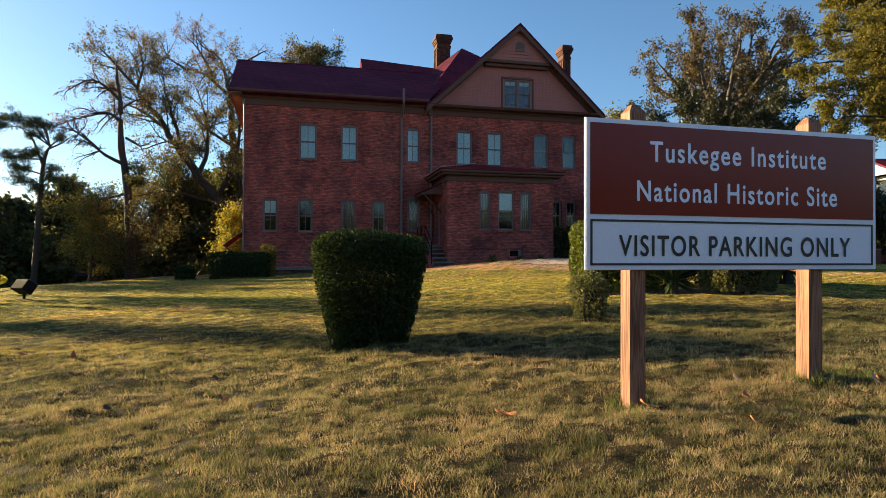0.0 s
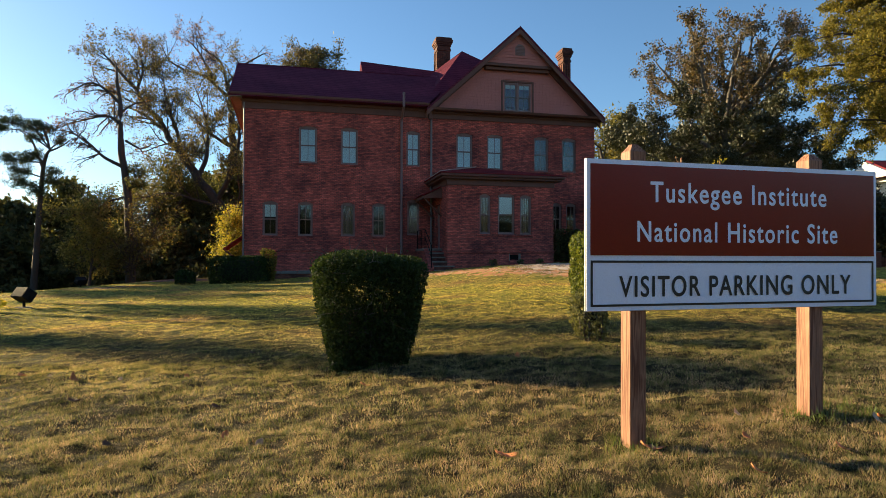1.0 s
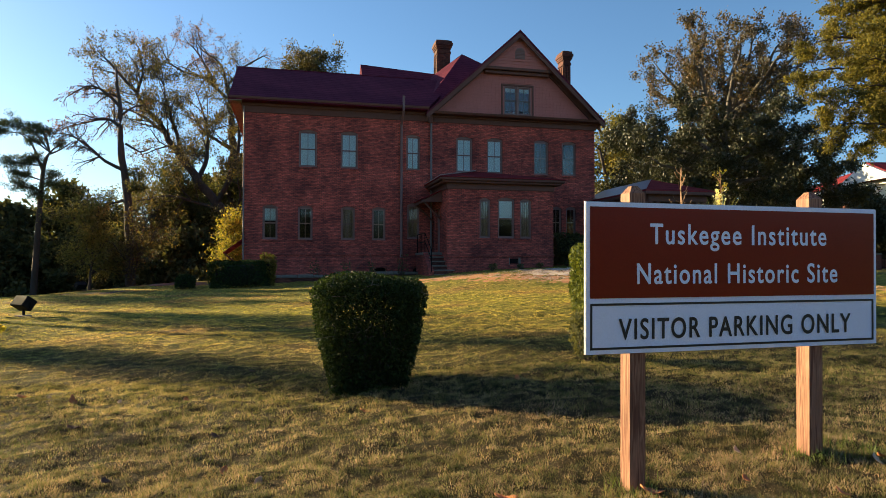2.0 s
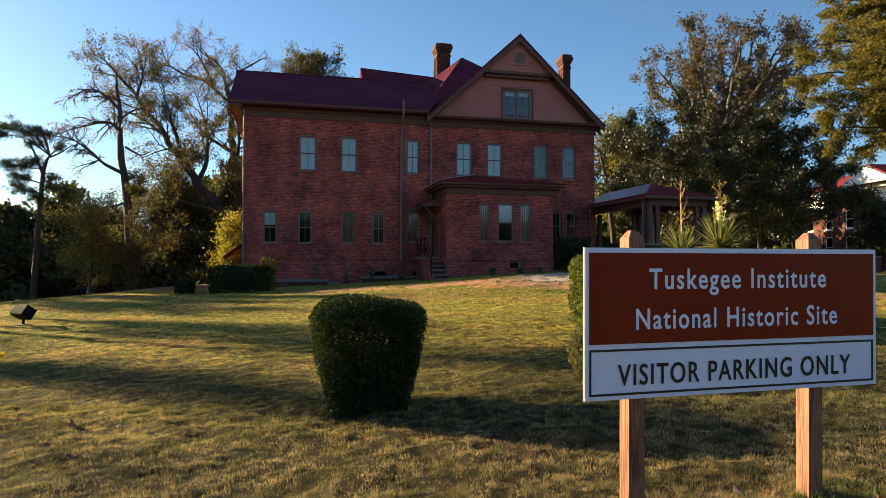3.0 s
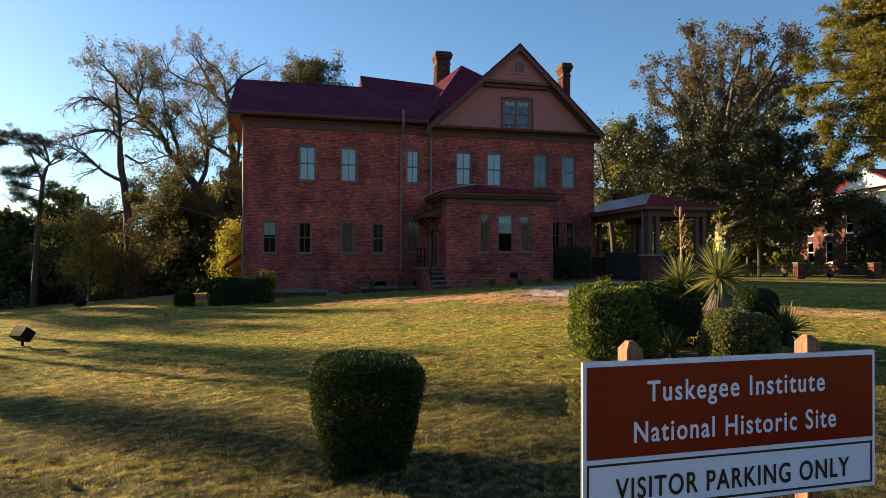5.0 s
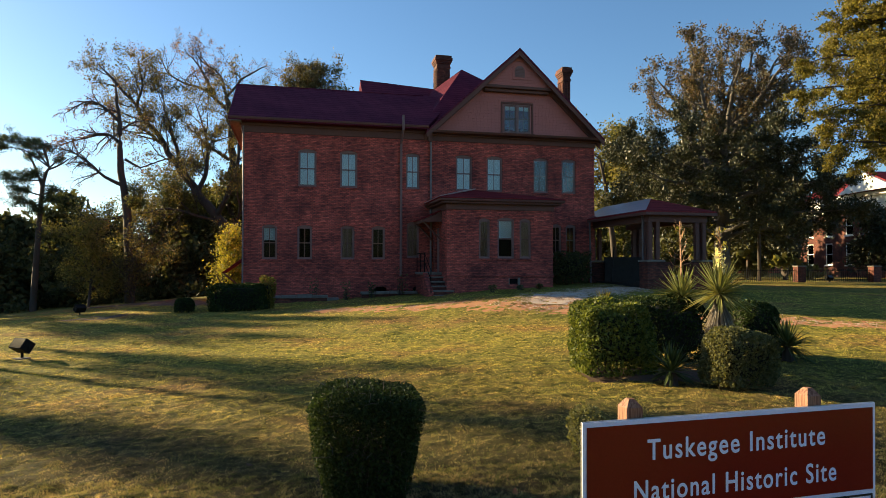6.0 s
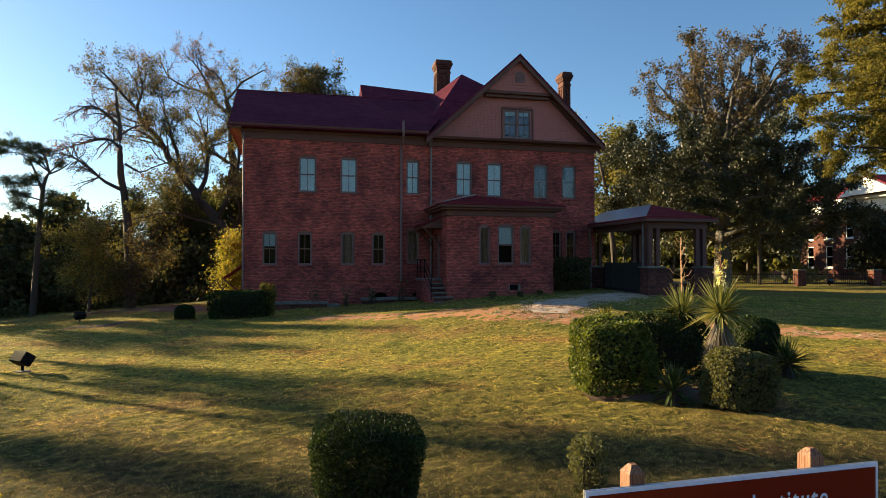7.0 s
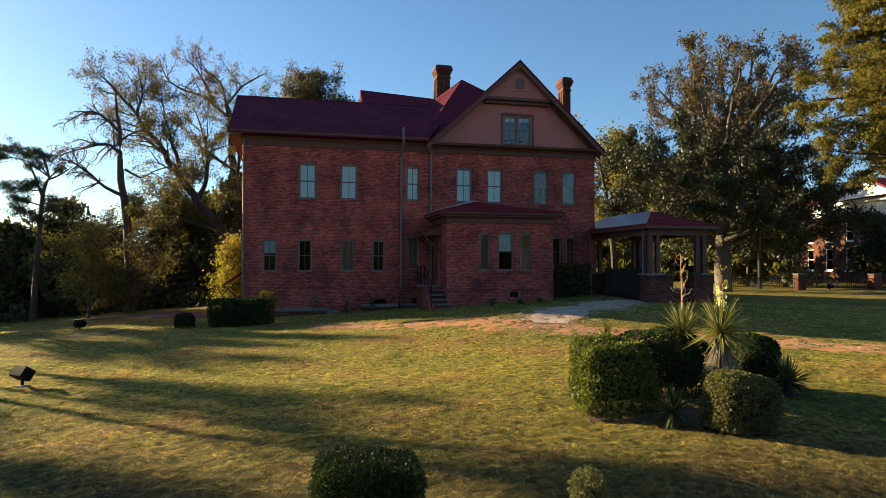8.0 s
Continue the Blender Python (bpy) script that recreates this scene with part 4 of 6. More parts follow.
def text_line(words, x0, x1, base, cap, material, depth, bold, stroke=0.0016):
    """A line of words between x0 and x1, capitals of that height, just off the sheet; each word a part."""
    full = " ".join(words)
    _, lo, hi = text_mesh(full, bold)
    for k, w in enumerate(words):
        _, _, right = text_mesh(" ".join(words[:k + 1]), bold)
        me, a, b = text_mesh(w, bold)
        kx, ky = (x1 - x0) / (hi - lo), cap / CAP
        flat = [v.co.copy() for v in me.vertices]
        tris = [tuple(p.vertices) for p in me.polygons]
        vv, ff = [], []
        for i, (dx, dz) in enumerate(((0, 0), (-1, 0), (1, 0), (0, -1), (0, 1), (0.7, 0.7), (-0.7, 0.7), (0.7, -0.7), (-0.7, -0.7))):
            ff += [tuple(n + len(vv) for n in f) for f in tris]
            vv += [(x0 + (c.x + right - b - lo) * kx + dx * stroke, depth - i * 0.00004, base + c.y * ky + dz * stroke) for c in flat]
        me = mesh_from(vv, ff)
        part("lettering", me, material, sign, "black capitals" if w.isupper() else "white letters")


text_line(["Tuskegee", "Institute"], 0.306, 1.242, 0.471, 0.086, SIGN_WHITE, -0.0090, 0.0, 0.0019)
text_line(["National", "Historic", "Site"], 0.242, 1.306, 0.299, 0.086, SIGN_WHITE, -0.0090, 0.0, 0.0019)
text_line(["VISITOR", "PARKING", "ONLY"], 0.157, 1.386, 0.062, 0.086, SIGN_BLACK, -0.0065, 0.0, 0.0020)


def sign_post(u, z0):
    p = 0.038
    bm = boxes((u - p, u + p, 0.014, 0.090, z0 - 0.575 - 0.25, 0.66))
    post = part("post", bm, POST, sign, "pine post with chamfered top")
    bm = bmesh.new()
    c = 0.024
    ring = []
    for d, zz in ((0.0, 0.6601), (0.0, 0.690), (c, 0.724)):
        ring.append([bm.verts.new(q) for q in ((u - p + d, 0.014 + d, zz), (u + p - d, 0.014 + d, zz), (u + p - d, 0.090 - d, zz), (u - p + d, 0.090 - d, zz))])
    for a, b in zip(ring, ring[1:]):
        for k in range(4):
            bm.faces.new((a[k], a[(k + 1) % 4], b[(k + 1) % 4], b[k]))
    bm.faces.new(ring[-1])
    bm.faces.new(ring[0][::-1])
    part("post_cap", bm, POST, post)


sign_post(0.258, -0.02)
sign_post(1.205, 0.03)


# ---------------------------------------------------------------- shrubs and hedges
def skin(rng, n, sx, sy, sz, r, taper=0.0, lump=0.05, inset=0.0):
    """Points in the outer layer of a clipped shrub: a rounded block sx by sy by sz, narrower by taper at its foot."""
    out = []
    while len(out) < n:
        face = rng.choice(5, p=np.array([sx * sy, sx * sz, sx * sz, sy * sz, sy * sz]) / (sx * sy + 2 * sx * sz + 2 * sy * sz))
        a, b = rng.uniform(-1, 1, 2)
        if face == 0:
            p = np.array([a * sx / 2, b * sy / 2, sz])
        elif face < 3:
            p = np.array([a * sx / 2, (sy / 2) * (1 if face == 1 else -1), (b + 1) / 2 * sz])
        else:
            p = np.array([(sx / 2) * (1 if face == 3 else -1), a * sy / 2, (b + 1) / 2 * sz])
        core = np.array([np.clip(p[0], -sx / 2 + r, sx / 2 - r), np.clip(p[1], -sy / 2 + r, sy / 2 - r), min(p[2], sz - r)])
        d = p - core
        ln = np.linalg.norm(d)
        if ln > 1e-6:
            p = core + d / ln * min(ln, r)
        k = 1 - taper * (1 - p[2] / sz) ** 1.3
        p[:2] *= k
        wob = 1 + lump * noise.noise((p[0] * 2.2, p[1] * 2.2, p[2] * 2.2 + sx * 7)) - abs(rng.normal(0, 1)) * inset
        p = np.array([p[0] * wob, p[1] * wob, max(0.01, p[2] * (1 + 0.4 * (wob - 1)))])
        out.append(p)
    return np.array(out)


def shrub(name, x, y, turn, sx, sy, sz, leaf, n, size, label, category="shrub", r=0.15, taper=0.0, lump=0.06, inset=0.06, core=0.80, sink=0.02, seed=1, stems=8, foot=0.06, core_mat=None, dome=0.0, twigs=0):
    rng = np.random.default_rng(seed)
    t = thing(name, pose(x, y, lie(x, y) - sink, 0, 0, turn), label, category)
    pts = skin(rng, n, sx, sy, sz, r, taper, lump, inset)
    pts[:, 2] += foot * (1 - pts[:, 2] / sz)
    rise = np.clip(1 - (2 * pts[:, 0] / sx) ** 2, 0, 1) * np.clip(1 - (2 * pts[:, 1] / sy) ** 2, 0, 1)
    pts[:, 2] += dome * rise ** 0.5 * (pts[:, 2] / sz) ** 3
    lift = np.column_stack((pts[:, 0] / sx, pts[:, 1] / sy, np.full(len(pts), 0.35))) * 1.2
    part("leaves", loose_leaves(rng, pts.astype(np.float32), size, size * 0.55, lift), leaf, t)
    # near-black core: shade among the inner twigs put into its colour
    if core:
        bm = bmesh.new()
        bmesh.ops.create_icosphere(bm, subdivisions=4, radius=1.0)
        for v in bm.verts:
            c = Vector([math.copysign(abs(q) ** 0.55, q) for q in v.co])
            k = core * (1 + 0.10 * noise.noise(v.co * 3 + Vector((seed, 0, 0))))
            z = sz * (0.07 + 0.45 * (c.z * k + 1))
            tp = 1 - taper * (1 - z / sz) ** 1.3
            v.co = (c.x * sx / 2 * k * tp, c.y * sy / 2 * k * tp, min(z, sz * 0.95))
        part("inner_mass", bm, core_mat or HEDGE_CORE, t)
    paths = []
    for k in range(stems):
        a = rng.uniform(0, math.tau)
        q = rng.uniform(0.1, 0.8)
        p0 = Vector((0.35 * sx * q * math.cos(a), 0.35 * sy * q * math.sin(a), -0.05))
        p1 = Vector((0.46 * sx * q * math.cos(a), 0.46 * sy * q * math.sin(a), sz * 0.6))
        paths.append([(p0, 0.012 + 0.01 * sz), (p0.lerp(p1, 0.5) + Vector(rng.normal(0, 0.03, 3)), 0.012), (p1, 0.006)])
    fine = []
    for k in range(twigs):
        p = Vector(pts[rng.integers(0, len(pts))]) * 1.01
        q = p + Vector(rng.normal(0, 0.07, 3))
        fine.append([(p, 0.0022), (p.lerp(q, 0.5) + Vector(rng.normal(0, 0.012, 3)), 0.0018), (q, 0.001)])
    if fine:
        tagged(part("twig_tangle", tubes(fine, 4), BARK_PALE, t), kind="stuff")
    if paths:
        part("woody_base", tubes(paths, 5), BARK, t)
    return t


shrub("clipped_bush", -0.645, 5.40, 8, 0.95, 0.90, 0.90, HEDGE, 50000, 0.028, "dark green clipped boxy bush on the lawn", r=0.10, taper=0.33, lump=0.10, inset=0.26, core=0, foot=0.02, seed=3, stems=70, dome=0.10, twigs=320)
shrub("young_shrub", 1.39, 6.05, 0, 0.46, 0.46, 0.52, LEAF_GREY, 2200, 0.036, "small grey-green shrub with leafy twigs", r=0.25, taper=0.35, lump=0.4, inset=0.28, core=0.3, seed=4, stems=6)
shrub("broad_hedge", 2.66, 10.05, 5, 1.25, 1.15, 1.10, HEDGE_SUNLIT, 13000, 0.062, "bright green clipped hedge with sunlit side", "hedge", r=0.33, taper=0.06, lump=0.26, inset=0.09, core=0.72, dome=0.08, twigs=40, seed=5)
shrub("dark_hedge", 3.85, 11.1, 10, 1.5, 1.1, 1.10, HEDGE, 9000, 0.055, "dark green hedge behind the yucca", "hedge", r=0.35, lump=0.2, dome=0.06, seed=6)
shrub("back_hedge", 5.6, 11.4, 0, 0.75, 0.9, 1.0, HEDGE, 7000, 0.05, "dark clipped hedge beside the yucca", "hedge", r=0.3, lump=0.2, dome=0.06, seed=7)
shrub("low_bush", 4.10, 8.80, 6, 0.98, 0.80, 0.76, LEAF_GREY, 11000, 0.048, "low rounded grey-green clipped bush", r=0.31, taper=0.10, lump=0.24, inset=0.09, core=0.72, dome=0.06, twigs=40, seed=8)
shrub("long_hedge", -8.2, 25.6, 8, 2.35, 1.2, 1.15, HEDGE, 9000, 0.085, "long low clipped hedge near the house", "hedge", r=0.28, lump=0.18, dome=0.05, seed=9, sink=0.12, foot=0.0)
shrub("ball_bush", -10.3, 25.3, 0, 0.75, 0.7, 0.62, HEDGE, 2500, 0.07, "small dark rounded bush", r=0.3, seed=10)
shrub("flowering_shrub", -7.15, 25.9, 0, 0.75, 0.7, 1.35, LEAF_CYPRESS, 1800, 0.09, "yellow-green shrub at the end of the hedge", r=0.3, taper=0.3, lump=0.3, inset=0.25, core=0.4, seed=11)
shrub("porch_shrub", 6.35, 31.5, 13, 2.3, 1.1, 1.55, LEAF_DARK, 5000, 0.12, "dark shrub against the brick wall", r=0.5, taper=0.15, lump=0.5, inset=0.22, core=0.6, seed=12)


# ---------------------------------------------------------------- trees
def grow(rng, paths, tips, p, d, length, radius, level, spec):
    n = spec["steps"][level]
    path = [(p.copy(), radius)]
    step = length / n
    for i in range(n):
        d = (d + Vector(rng.normal(0, spec["wiggle"][level], 3)) + Vector((0, 0, spec["rise"][level]))).normalized()
        p = p + d * step
        f = (i + 1) / n
        r = radius * (1 - f * (1 - spec["end"][level]))
        path.append((p.copy(), max(r, spec.get("thin", 0.006))))
        if level + 1 < len(spec["steps"]) and f >= spec["bare"][level]:
            m = spec["kids"][level]
            for _ in range(int(m) + (rng.random() < m - int(m))):
                az = rng.uniform(0, math.tau)
                side = d.orthogonal().normalized()
                side.rotate(Matrix.Rotation(az, 3, d))
                ang = radians(rng.normal(spec["fork"][level], 9))
                cd = (d * math.cos(ang) + side * math.sin(ang)).normalized()
                cl = length * spec["ratio"][level] * rng.uniform(0.65, 1.2) * (1 - spec["fade"][level] * f)
                if cl < 0.25:
                    continue
                grow(rng, paths, tips, p.copy(), cd, cl, r * spec["thick"][level], level + 1, spec)
        if level >= len(spec["steps"]) - spec.get("leafy", 1):
            tips.append(p.copy())
    paths.append(path)


BROAD = dict(steps=(9, 7, 6, 4), wiggle=(0.06, 0.16, 0.2, 0.25), rise=(0.02, 0.07, 0.05, 0.0), end=(0.35, 0.3, 0.3, 0.4), bare=(0.35, 0.2, 0.15, 0),
             kids=(1.5, 1.4, 1.6, 0), fork=(48, 45, 45, 0), ratio=(0.55, 0.5, 0.45, 0), fade=(0.35, 0.35, 0.3, 0), thick=(0.6, 0.62, 0.6, 0), thin=0.008)


def tree(name, x, y, height, radius, spec, leaf, per_tip, leaf_size, spread, label, bark=None, lean=(0, 0, 1), seed=1, sink=0.15, category="tree", base=None, keep=1.0):
    """A tree: a branching skeleton of tapered limbs as one mesh, and a crown of loose leaves round its twigs."""
    rng = np.random.default_rng(seed)
    t = thing(name, pose(x, y, (land(x, y) if base is None else base) - sink), label, category)
    paths, tips = [], []
    grow(rng, paths, tips, Vector((0, 0, 0)), Vector(lean).normalized(), height, radius, 0, spec)
    part("trunk", tubes(paths, 7), bark or BARK, t, smooth=True)
    if per_tip:
        tp = np.array([q[:] for q in tips])
        tp = tp[rng.random(len(tp)) < keep]
        pts = np.repeat(tp, per_tip, axis=0)
        pts = pts + rng.normal(0, 1, pts.shape) * np.array(spread)
        part("crown", loose_leaves(rng, pts.astype(np.float32), leaf_size * 1.2, leaf_size * 0.75, corners=3), leaf, t)
    return t


def variant(**sets):
    s = dict(BROAD)
    s.update(sets)
    return s


OAK = variant(bare=(0.4, 0.2, 0.1, 0))
tree("oak", 29.2, 54.0, 6.6, 0.35, variant(bare=(0.15, 0.15, 0.1, 0), kids=(2.0, 1.4, 1.3, 0), ratio=(0.50, 0.5, 0.45, 0), fork=(58, 45, 45, 0)), LEAF_MAGNOLIA, 5, 0.22, 0.38, "dark leafy tree near the fence", seed=43)
tree("oak", 37.2, 55.0, 4.8, 0.35, variant(bare=(0.15, 0.15, 0.1, 0), kids=(2.0, 1.4, 1.3, 0), ratio=(0.60, 0.5, 0.45, 0), fork=(58, 45, 45, 0)), LEAF_MAGNOLIA, 5, 0.24, 0.38, "dark spreading tree before the brick hall", seed=42)
tree("far_cypress", 17.0, 62.0, 12.0, 0.35, OAK, LEAF_LIME, 7, 0.26, 0.5, "yellow-green tree behind the porch", seed=28)
tree("yellow_maple", -12.7, 36.5, 3.7, 0.10, variant(bare=(0.1, 0.1, 0.1, 0)), LEAF_YELLOW, 8, 0.11, 0.25, "small maple in yellow autumn leaf", seed=29)
tree("thicket", -19.6, 35.0, 4.6, 0.09, variant(bare=(0.15, 0.1, 0.1, 0), kids=(1.9, 1.6, 1.6, 0)), LEAF_LIME, 8, 0.095, 0.28, "yellowing small tree with many thin stems", seed=30)
tree("thicket", -17.6, 36.0, 4.2, 0.09, variant(bare=(0.1, 0.1, 0.1, 0), kids=(1.9, 1.6, 1.6, 0)), LEAF_AUTUMN, 2, 0.095, 0.28, "thin small tree with dull autumn leaves", seed=33)
tree("understorey_tree", -20.4, 48.5, 8.2, 0.18, variant(bare=(0.15, 0.15, 0.1, 0), kids=(2.0, 1.5, 1.4, 0)), LEAF_OLIVE, 4, 0.14, 0.28, "dull green tree under the taller ones", seed=49)
tree("understorey_tree", -24.0, 49.5, 6.0, 0.16, variant(bare=(0.12, 0.15, 0.1, 0), kids=(2.0, 1.5, 1.4, 0)), LEAF_OLIVE, 4, 0.14, 0.28, "olive tree under the taller ones", seed=61)
tree("understorey_tree", -17.6, 54.0, 7.6, 0.16, variant(bare=(0.15, 0.15, 0.1, 0), kids=(2.0, 1.5, 1.4, 0)), LEAF_LIME, 4, 0.14, 0.28, "yellowing tree beside the leaning trunk", seed=50)
for x, y, h, bare, rt, n, sd in ((-25.0, 21.6, 10.0, 0.72, 0.24, 2, 46), (-27.2, 24.6, 10.2, 0.64, 0.26, 3, 31), (-30.0, 24.3, 10.8, 0.68, 0.26, 3, 32), (-30.5, 22.6, 10.5, 0.70, 0.26, 3, 34), (-26.0, 17.2, 8.0, 0.70, 0.20, 1, 35), (-28.8, 20.6, 9.6, 0.62, 0.26, 5, 44),
                                 (-33.0, 33.6, 10.0, 0.45, 0.26, 8, 37), (-37.0, 34.9, 10.5, 0.45, 0.24, 8, 38), (-35.0, 37.4, 10.0, 0.30, 0.34, 14, 39), (-34.0, 40.0, 10.0, 0.25, 0.36, 14, 40), (-36.5, 44.0, 9.5, 0.12, 0.38, 8, 47), (-39.0, 48.5, 9.5, 0.12, 0.38, 8, 48)):
    tree("shade_tree", x, y, h, 0.2, variant(bare=(bare, 0.2, 0.1, 0), kids=(1.6, 1.4, 1.4, 0), ratio=(rt, 0.5, 0.45, 0)), LEAF_OLIVE, n, 0.145, 0.24, "leafy autumn tree at the edge of the lawn", seed=sd, keep=0.8)


# ---------------------------------------------------------------- trees shaped by their main limbs
TWIGGY = dict(steps=(6, 5, 4), wiggle=(0.17, 0.22, 0.28), rise=(0.05, 0.04, 0.0), end=(0.3, 0.3, 0.4), bare=(0.2, 0.15, 0), kids=(1.2, 1.3, 0), fork=(45, 48, 0),
              ratio=(0.55, 0.5, 0), fade=(0.3, 0.3, 0), thick=(0.6, 0.6, 0), thin=0.009)


def glide(points, step=0.5):
    """A smooth limb through a few (x, y, z, radius) knots."""
    k = [Vector(p) for p in points]
    k = [2 * k[0] - k[1]] + k + [2 * k[-1] - k[-2]]
    out = []
    for a, b, c, d in zip(k, k[1:], k[2:], k[3:]):
        n = max(2, int((c - b).xyz.length / step))
        for i in range(n):
            f = i / n
            out.append(0.5 * (2 * b + (c - a) * f + (2 * a - 5 * b + 4 * c - d) * f * f + (3 * b - a - 3 * c + d) * f ** 3))
    out.append(k[-2])
    return [(v.xyz, max(v.w, 0.008)) for v in out]


def limbed_tree(name, x, y, limbs, label, seed, bark, crowns, spec=TWIGGY, gnarl=0.10, sink=0.15):
    """A tree from main limbs: each is (knots, bare share, spacing of boughs, length of boughs, crown). crowns: (leaf, leaves a twig, size, spread, share of twigs with leaves)."""
    rng = np.random.default_rng(seed)
    t = thing(name, pose(x, y, land(x, y) - sink), label, "tree")
    paths, tips = [], [[] for _ in crowns]
    for knots, bare, every, reach, which in limbs:
        path = glide(knots)
        bent = rng.uniform(0, 99)
        path = [(p + noise.noise_vector((bent, 0.45 * i, 0.0)) * gnarl * 2.4 * min(1.0, 2 * i / len(path)), r) for i, (p, r) in enumerate(path)]
        paths.append(path)
        if which is None:
            continue
        total = len(path)
        for i in range(int(bare * total), total):
            p, r = path[i]
            d = (path[min(i + 1, total - 1)][0] - path[max(i - 1, 0)][0]).normalized()
            m = 0.5 / every + (1.5 if i == total - 1 else 0)
            for _ in range(int(m) + (rng.random() < m - int(m))):
                side = d.orthogonal().normalized()
                side.rotate(Matrix.Rotation(rng.uniform(0, math.tau), 3, d))
                ang = radians(rng.normal(52, 14))
                cd = (d * math.cos(ang) + side * math.sin(ang)).normalized()
                f = (i - bare * total) / max(1, total - bare * total)
                grow(rng, paths, tips[which], p.copy(), cd, reach * rng.uniform(0.6, 1.2) * (1 - 0.35 * f), min(0.06, r * 0.6), 0, spec)
    part("trunk", tubes(paths, 7), bark, t, smooth=True)
    for (leaf, per, size, spread, share), tip in zip(crowns, tips):
        if not tip or not per:
            continue
        tp = np.array([q[:] for q in tip])
        tp = tp[rng.random(len(tp)) < share]
        pts = np.repeat(tp, per, axis=0)
        pts = pts + rng.normal(0, 1, pts.shape) * np.array(spread)
        part("crown", loose_leaves(rng, pts, size * 1.2, size * 0.7, corners=3), leaf, t)
    return t


limbed_tree("leaning_tree", -13.5, 46.0, (
    (((0, 0, 0, 0.45), (-1.3, 0, 3.4, 0.38), (-4.4, 0, 7.2, 0.30), (-6.7, 0, 10.6, 0.21), (-8.9, 0, 13.5, 0.13), (-10.5, 0, 15.4, 0.1), (-11.8, 0, 16.6, 0.04)), 0.46, 0.5, 3.0, 0),
    (((-3.0, 0, 5.5, 0.2), (-1.5, -1, 8, 0.15), (-0.8, -1.5, 11, 0.09), (-1.8, -1, 14, 0.03)), 0.2, 0.5, 2.9, 0),
    (((-4.4, 0, 7.2, 0.2), (-4.0, 1, 9.5, 0.14), (-4.5, 1.5, 12, 0.08), (-5.0, 1, 14.2, 0.03)), 0.2, 0.5, 2.9, 0),
    (((-5.5, 0, 9, 0.16), (-6.0, -1, 12, 0.1), (-6.8, -1, 14.5, 0.03)), 0.25, 0.5, 2.7, 0),
    (((-6.7, 0, 10.6, 0.14), (-9.0, 1, 12.2, 0.09), (-11.0, 1.5, 13, 0.03)), 0.25, 0.5, 2.5, 0),
    (((-8.9, 0, 13.5, 0.12), (-8.5, 0, 15.5, 0.07), (-8.8, 0, 17, 0.03)), 0.2, 0.5, 2.5, 0),
    (((-2.5, 0, 5, 0.14), (-5.5, -1, 6, 0.09), (-8.0, -2, 5.6, 0.03)), 0.25, 0.55, 2.2, 0),
    (((-1.8, 0, 4, 0.14), (-0.6, -2, 5.6, 0.09), (-0.4, -3, 7.0, 0.03)), 0.2, 0.6, 2.2, 0)),
    "tall leaning tree with thinning autumn leaves", 21, BARK, ((LEAF_AUTUMN, 4, 0.115, 0.18, 0.75),))
limbed_tree("tall_tree", -17.6, 52.0, (
    (((0, 0, 0, 0.45), (0.2, 0, 8, 0.36), (0.1, 0, 14, 0.28), (-0.3, 0, 16.2, 0.2)), 1.0, 1.0, 1.0, None),
    (((-0.3, 0, 15.2, 0.15), (-2.0, 0, 16.8, 0.12), (-4.2, 0, 17.6, 0.08), (-5.6, 0.5, 18.6, 0.06), (-6.2, 0.5, 20, 0.025)), 0.25, 0.5, 2.6, 0),
    (((-0.3, 0, 16.2, 0.13), (-0.8, 0, 18, 0.09), (-2.2, 0, 19.2, 0.06), (-2.8, 0, 20.2, 0.025)), 0.2, 0.5, 2.5, 0),
    (((-0.3, 0, 16.2, 0.12), (1.0, 0, 17.6, 0.08), (2.1, 0, 18.4, 0.06), (3.0, 0, 18.7, 0.025)), 0.2, 0.5, 2.6, 0),
    (((-1.3, 0, 16.5, 0.12), (-2.6, 0.5, 18.6, 0.08), (-4.0, 0.5, 20.4, 0.025)), 0.2, 0.5, 2.4, 0),
    (((0, 0, 14, 0.14), (1.6, -0.5, 15.5, 0.09), (3.0, -0.5, 16.6, 0.03)), 0.2, 0.6, 1.8, 1),
    (((0, 0, 11, 0.14), (-2.2, -0.5, 12.5, 0.09), (-3.2, -0.5, 14.2, 0.03)), 0.2, 0.6, 1.8, 1)),
    "tall tree with nearly bare upper limbs", 22, BARK, ((LEAF_RUST, 2, 0.10, 0.12, 0.45), (LEAF_AUTUMN, 8, 0.11, 0.16, 0.8)))
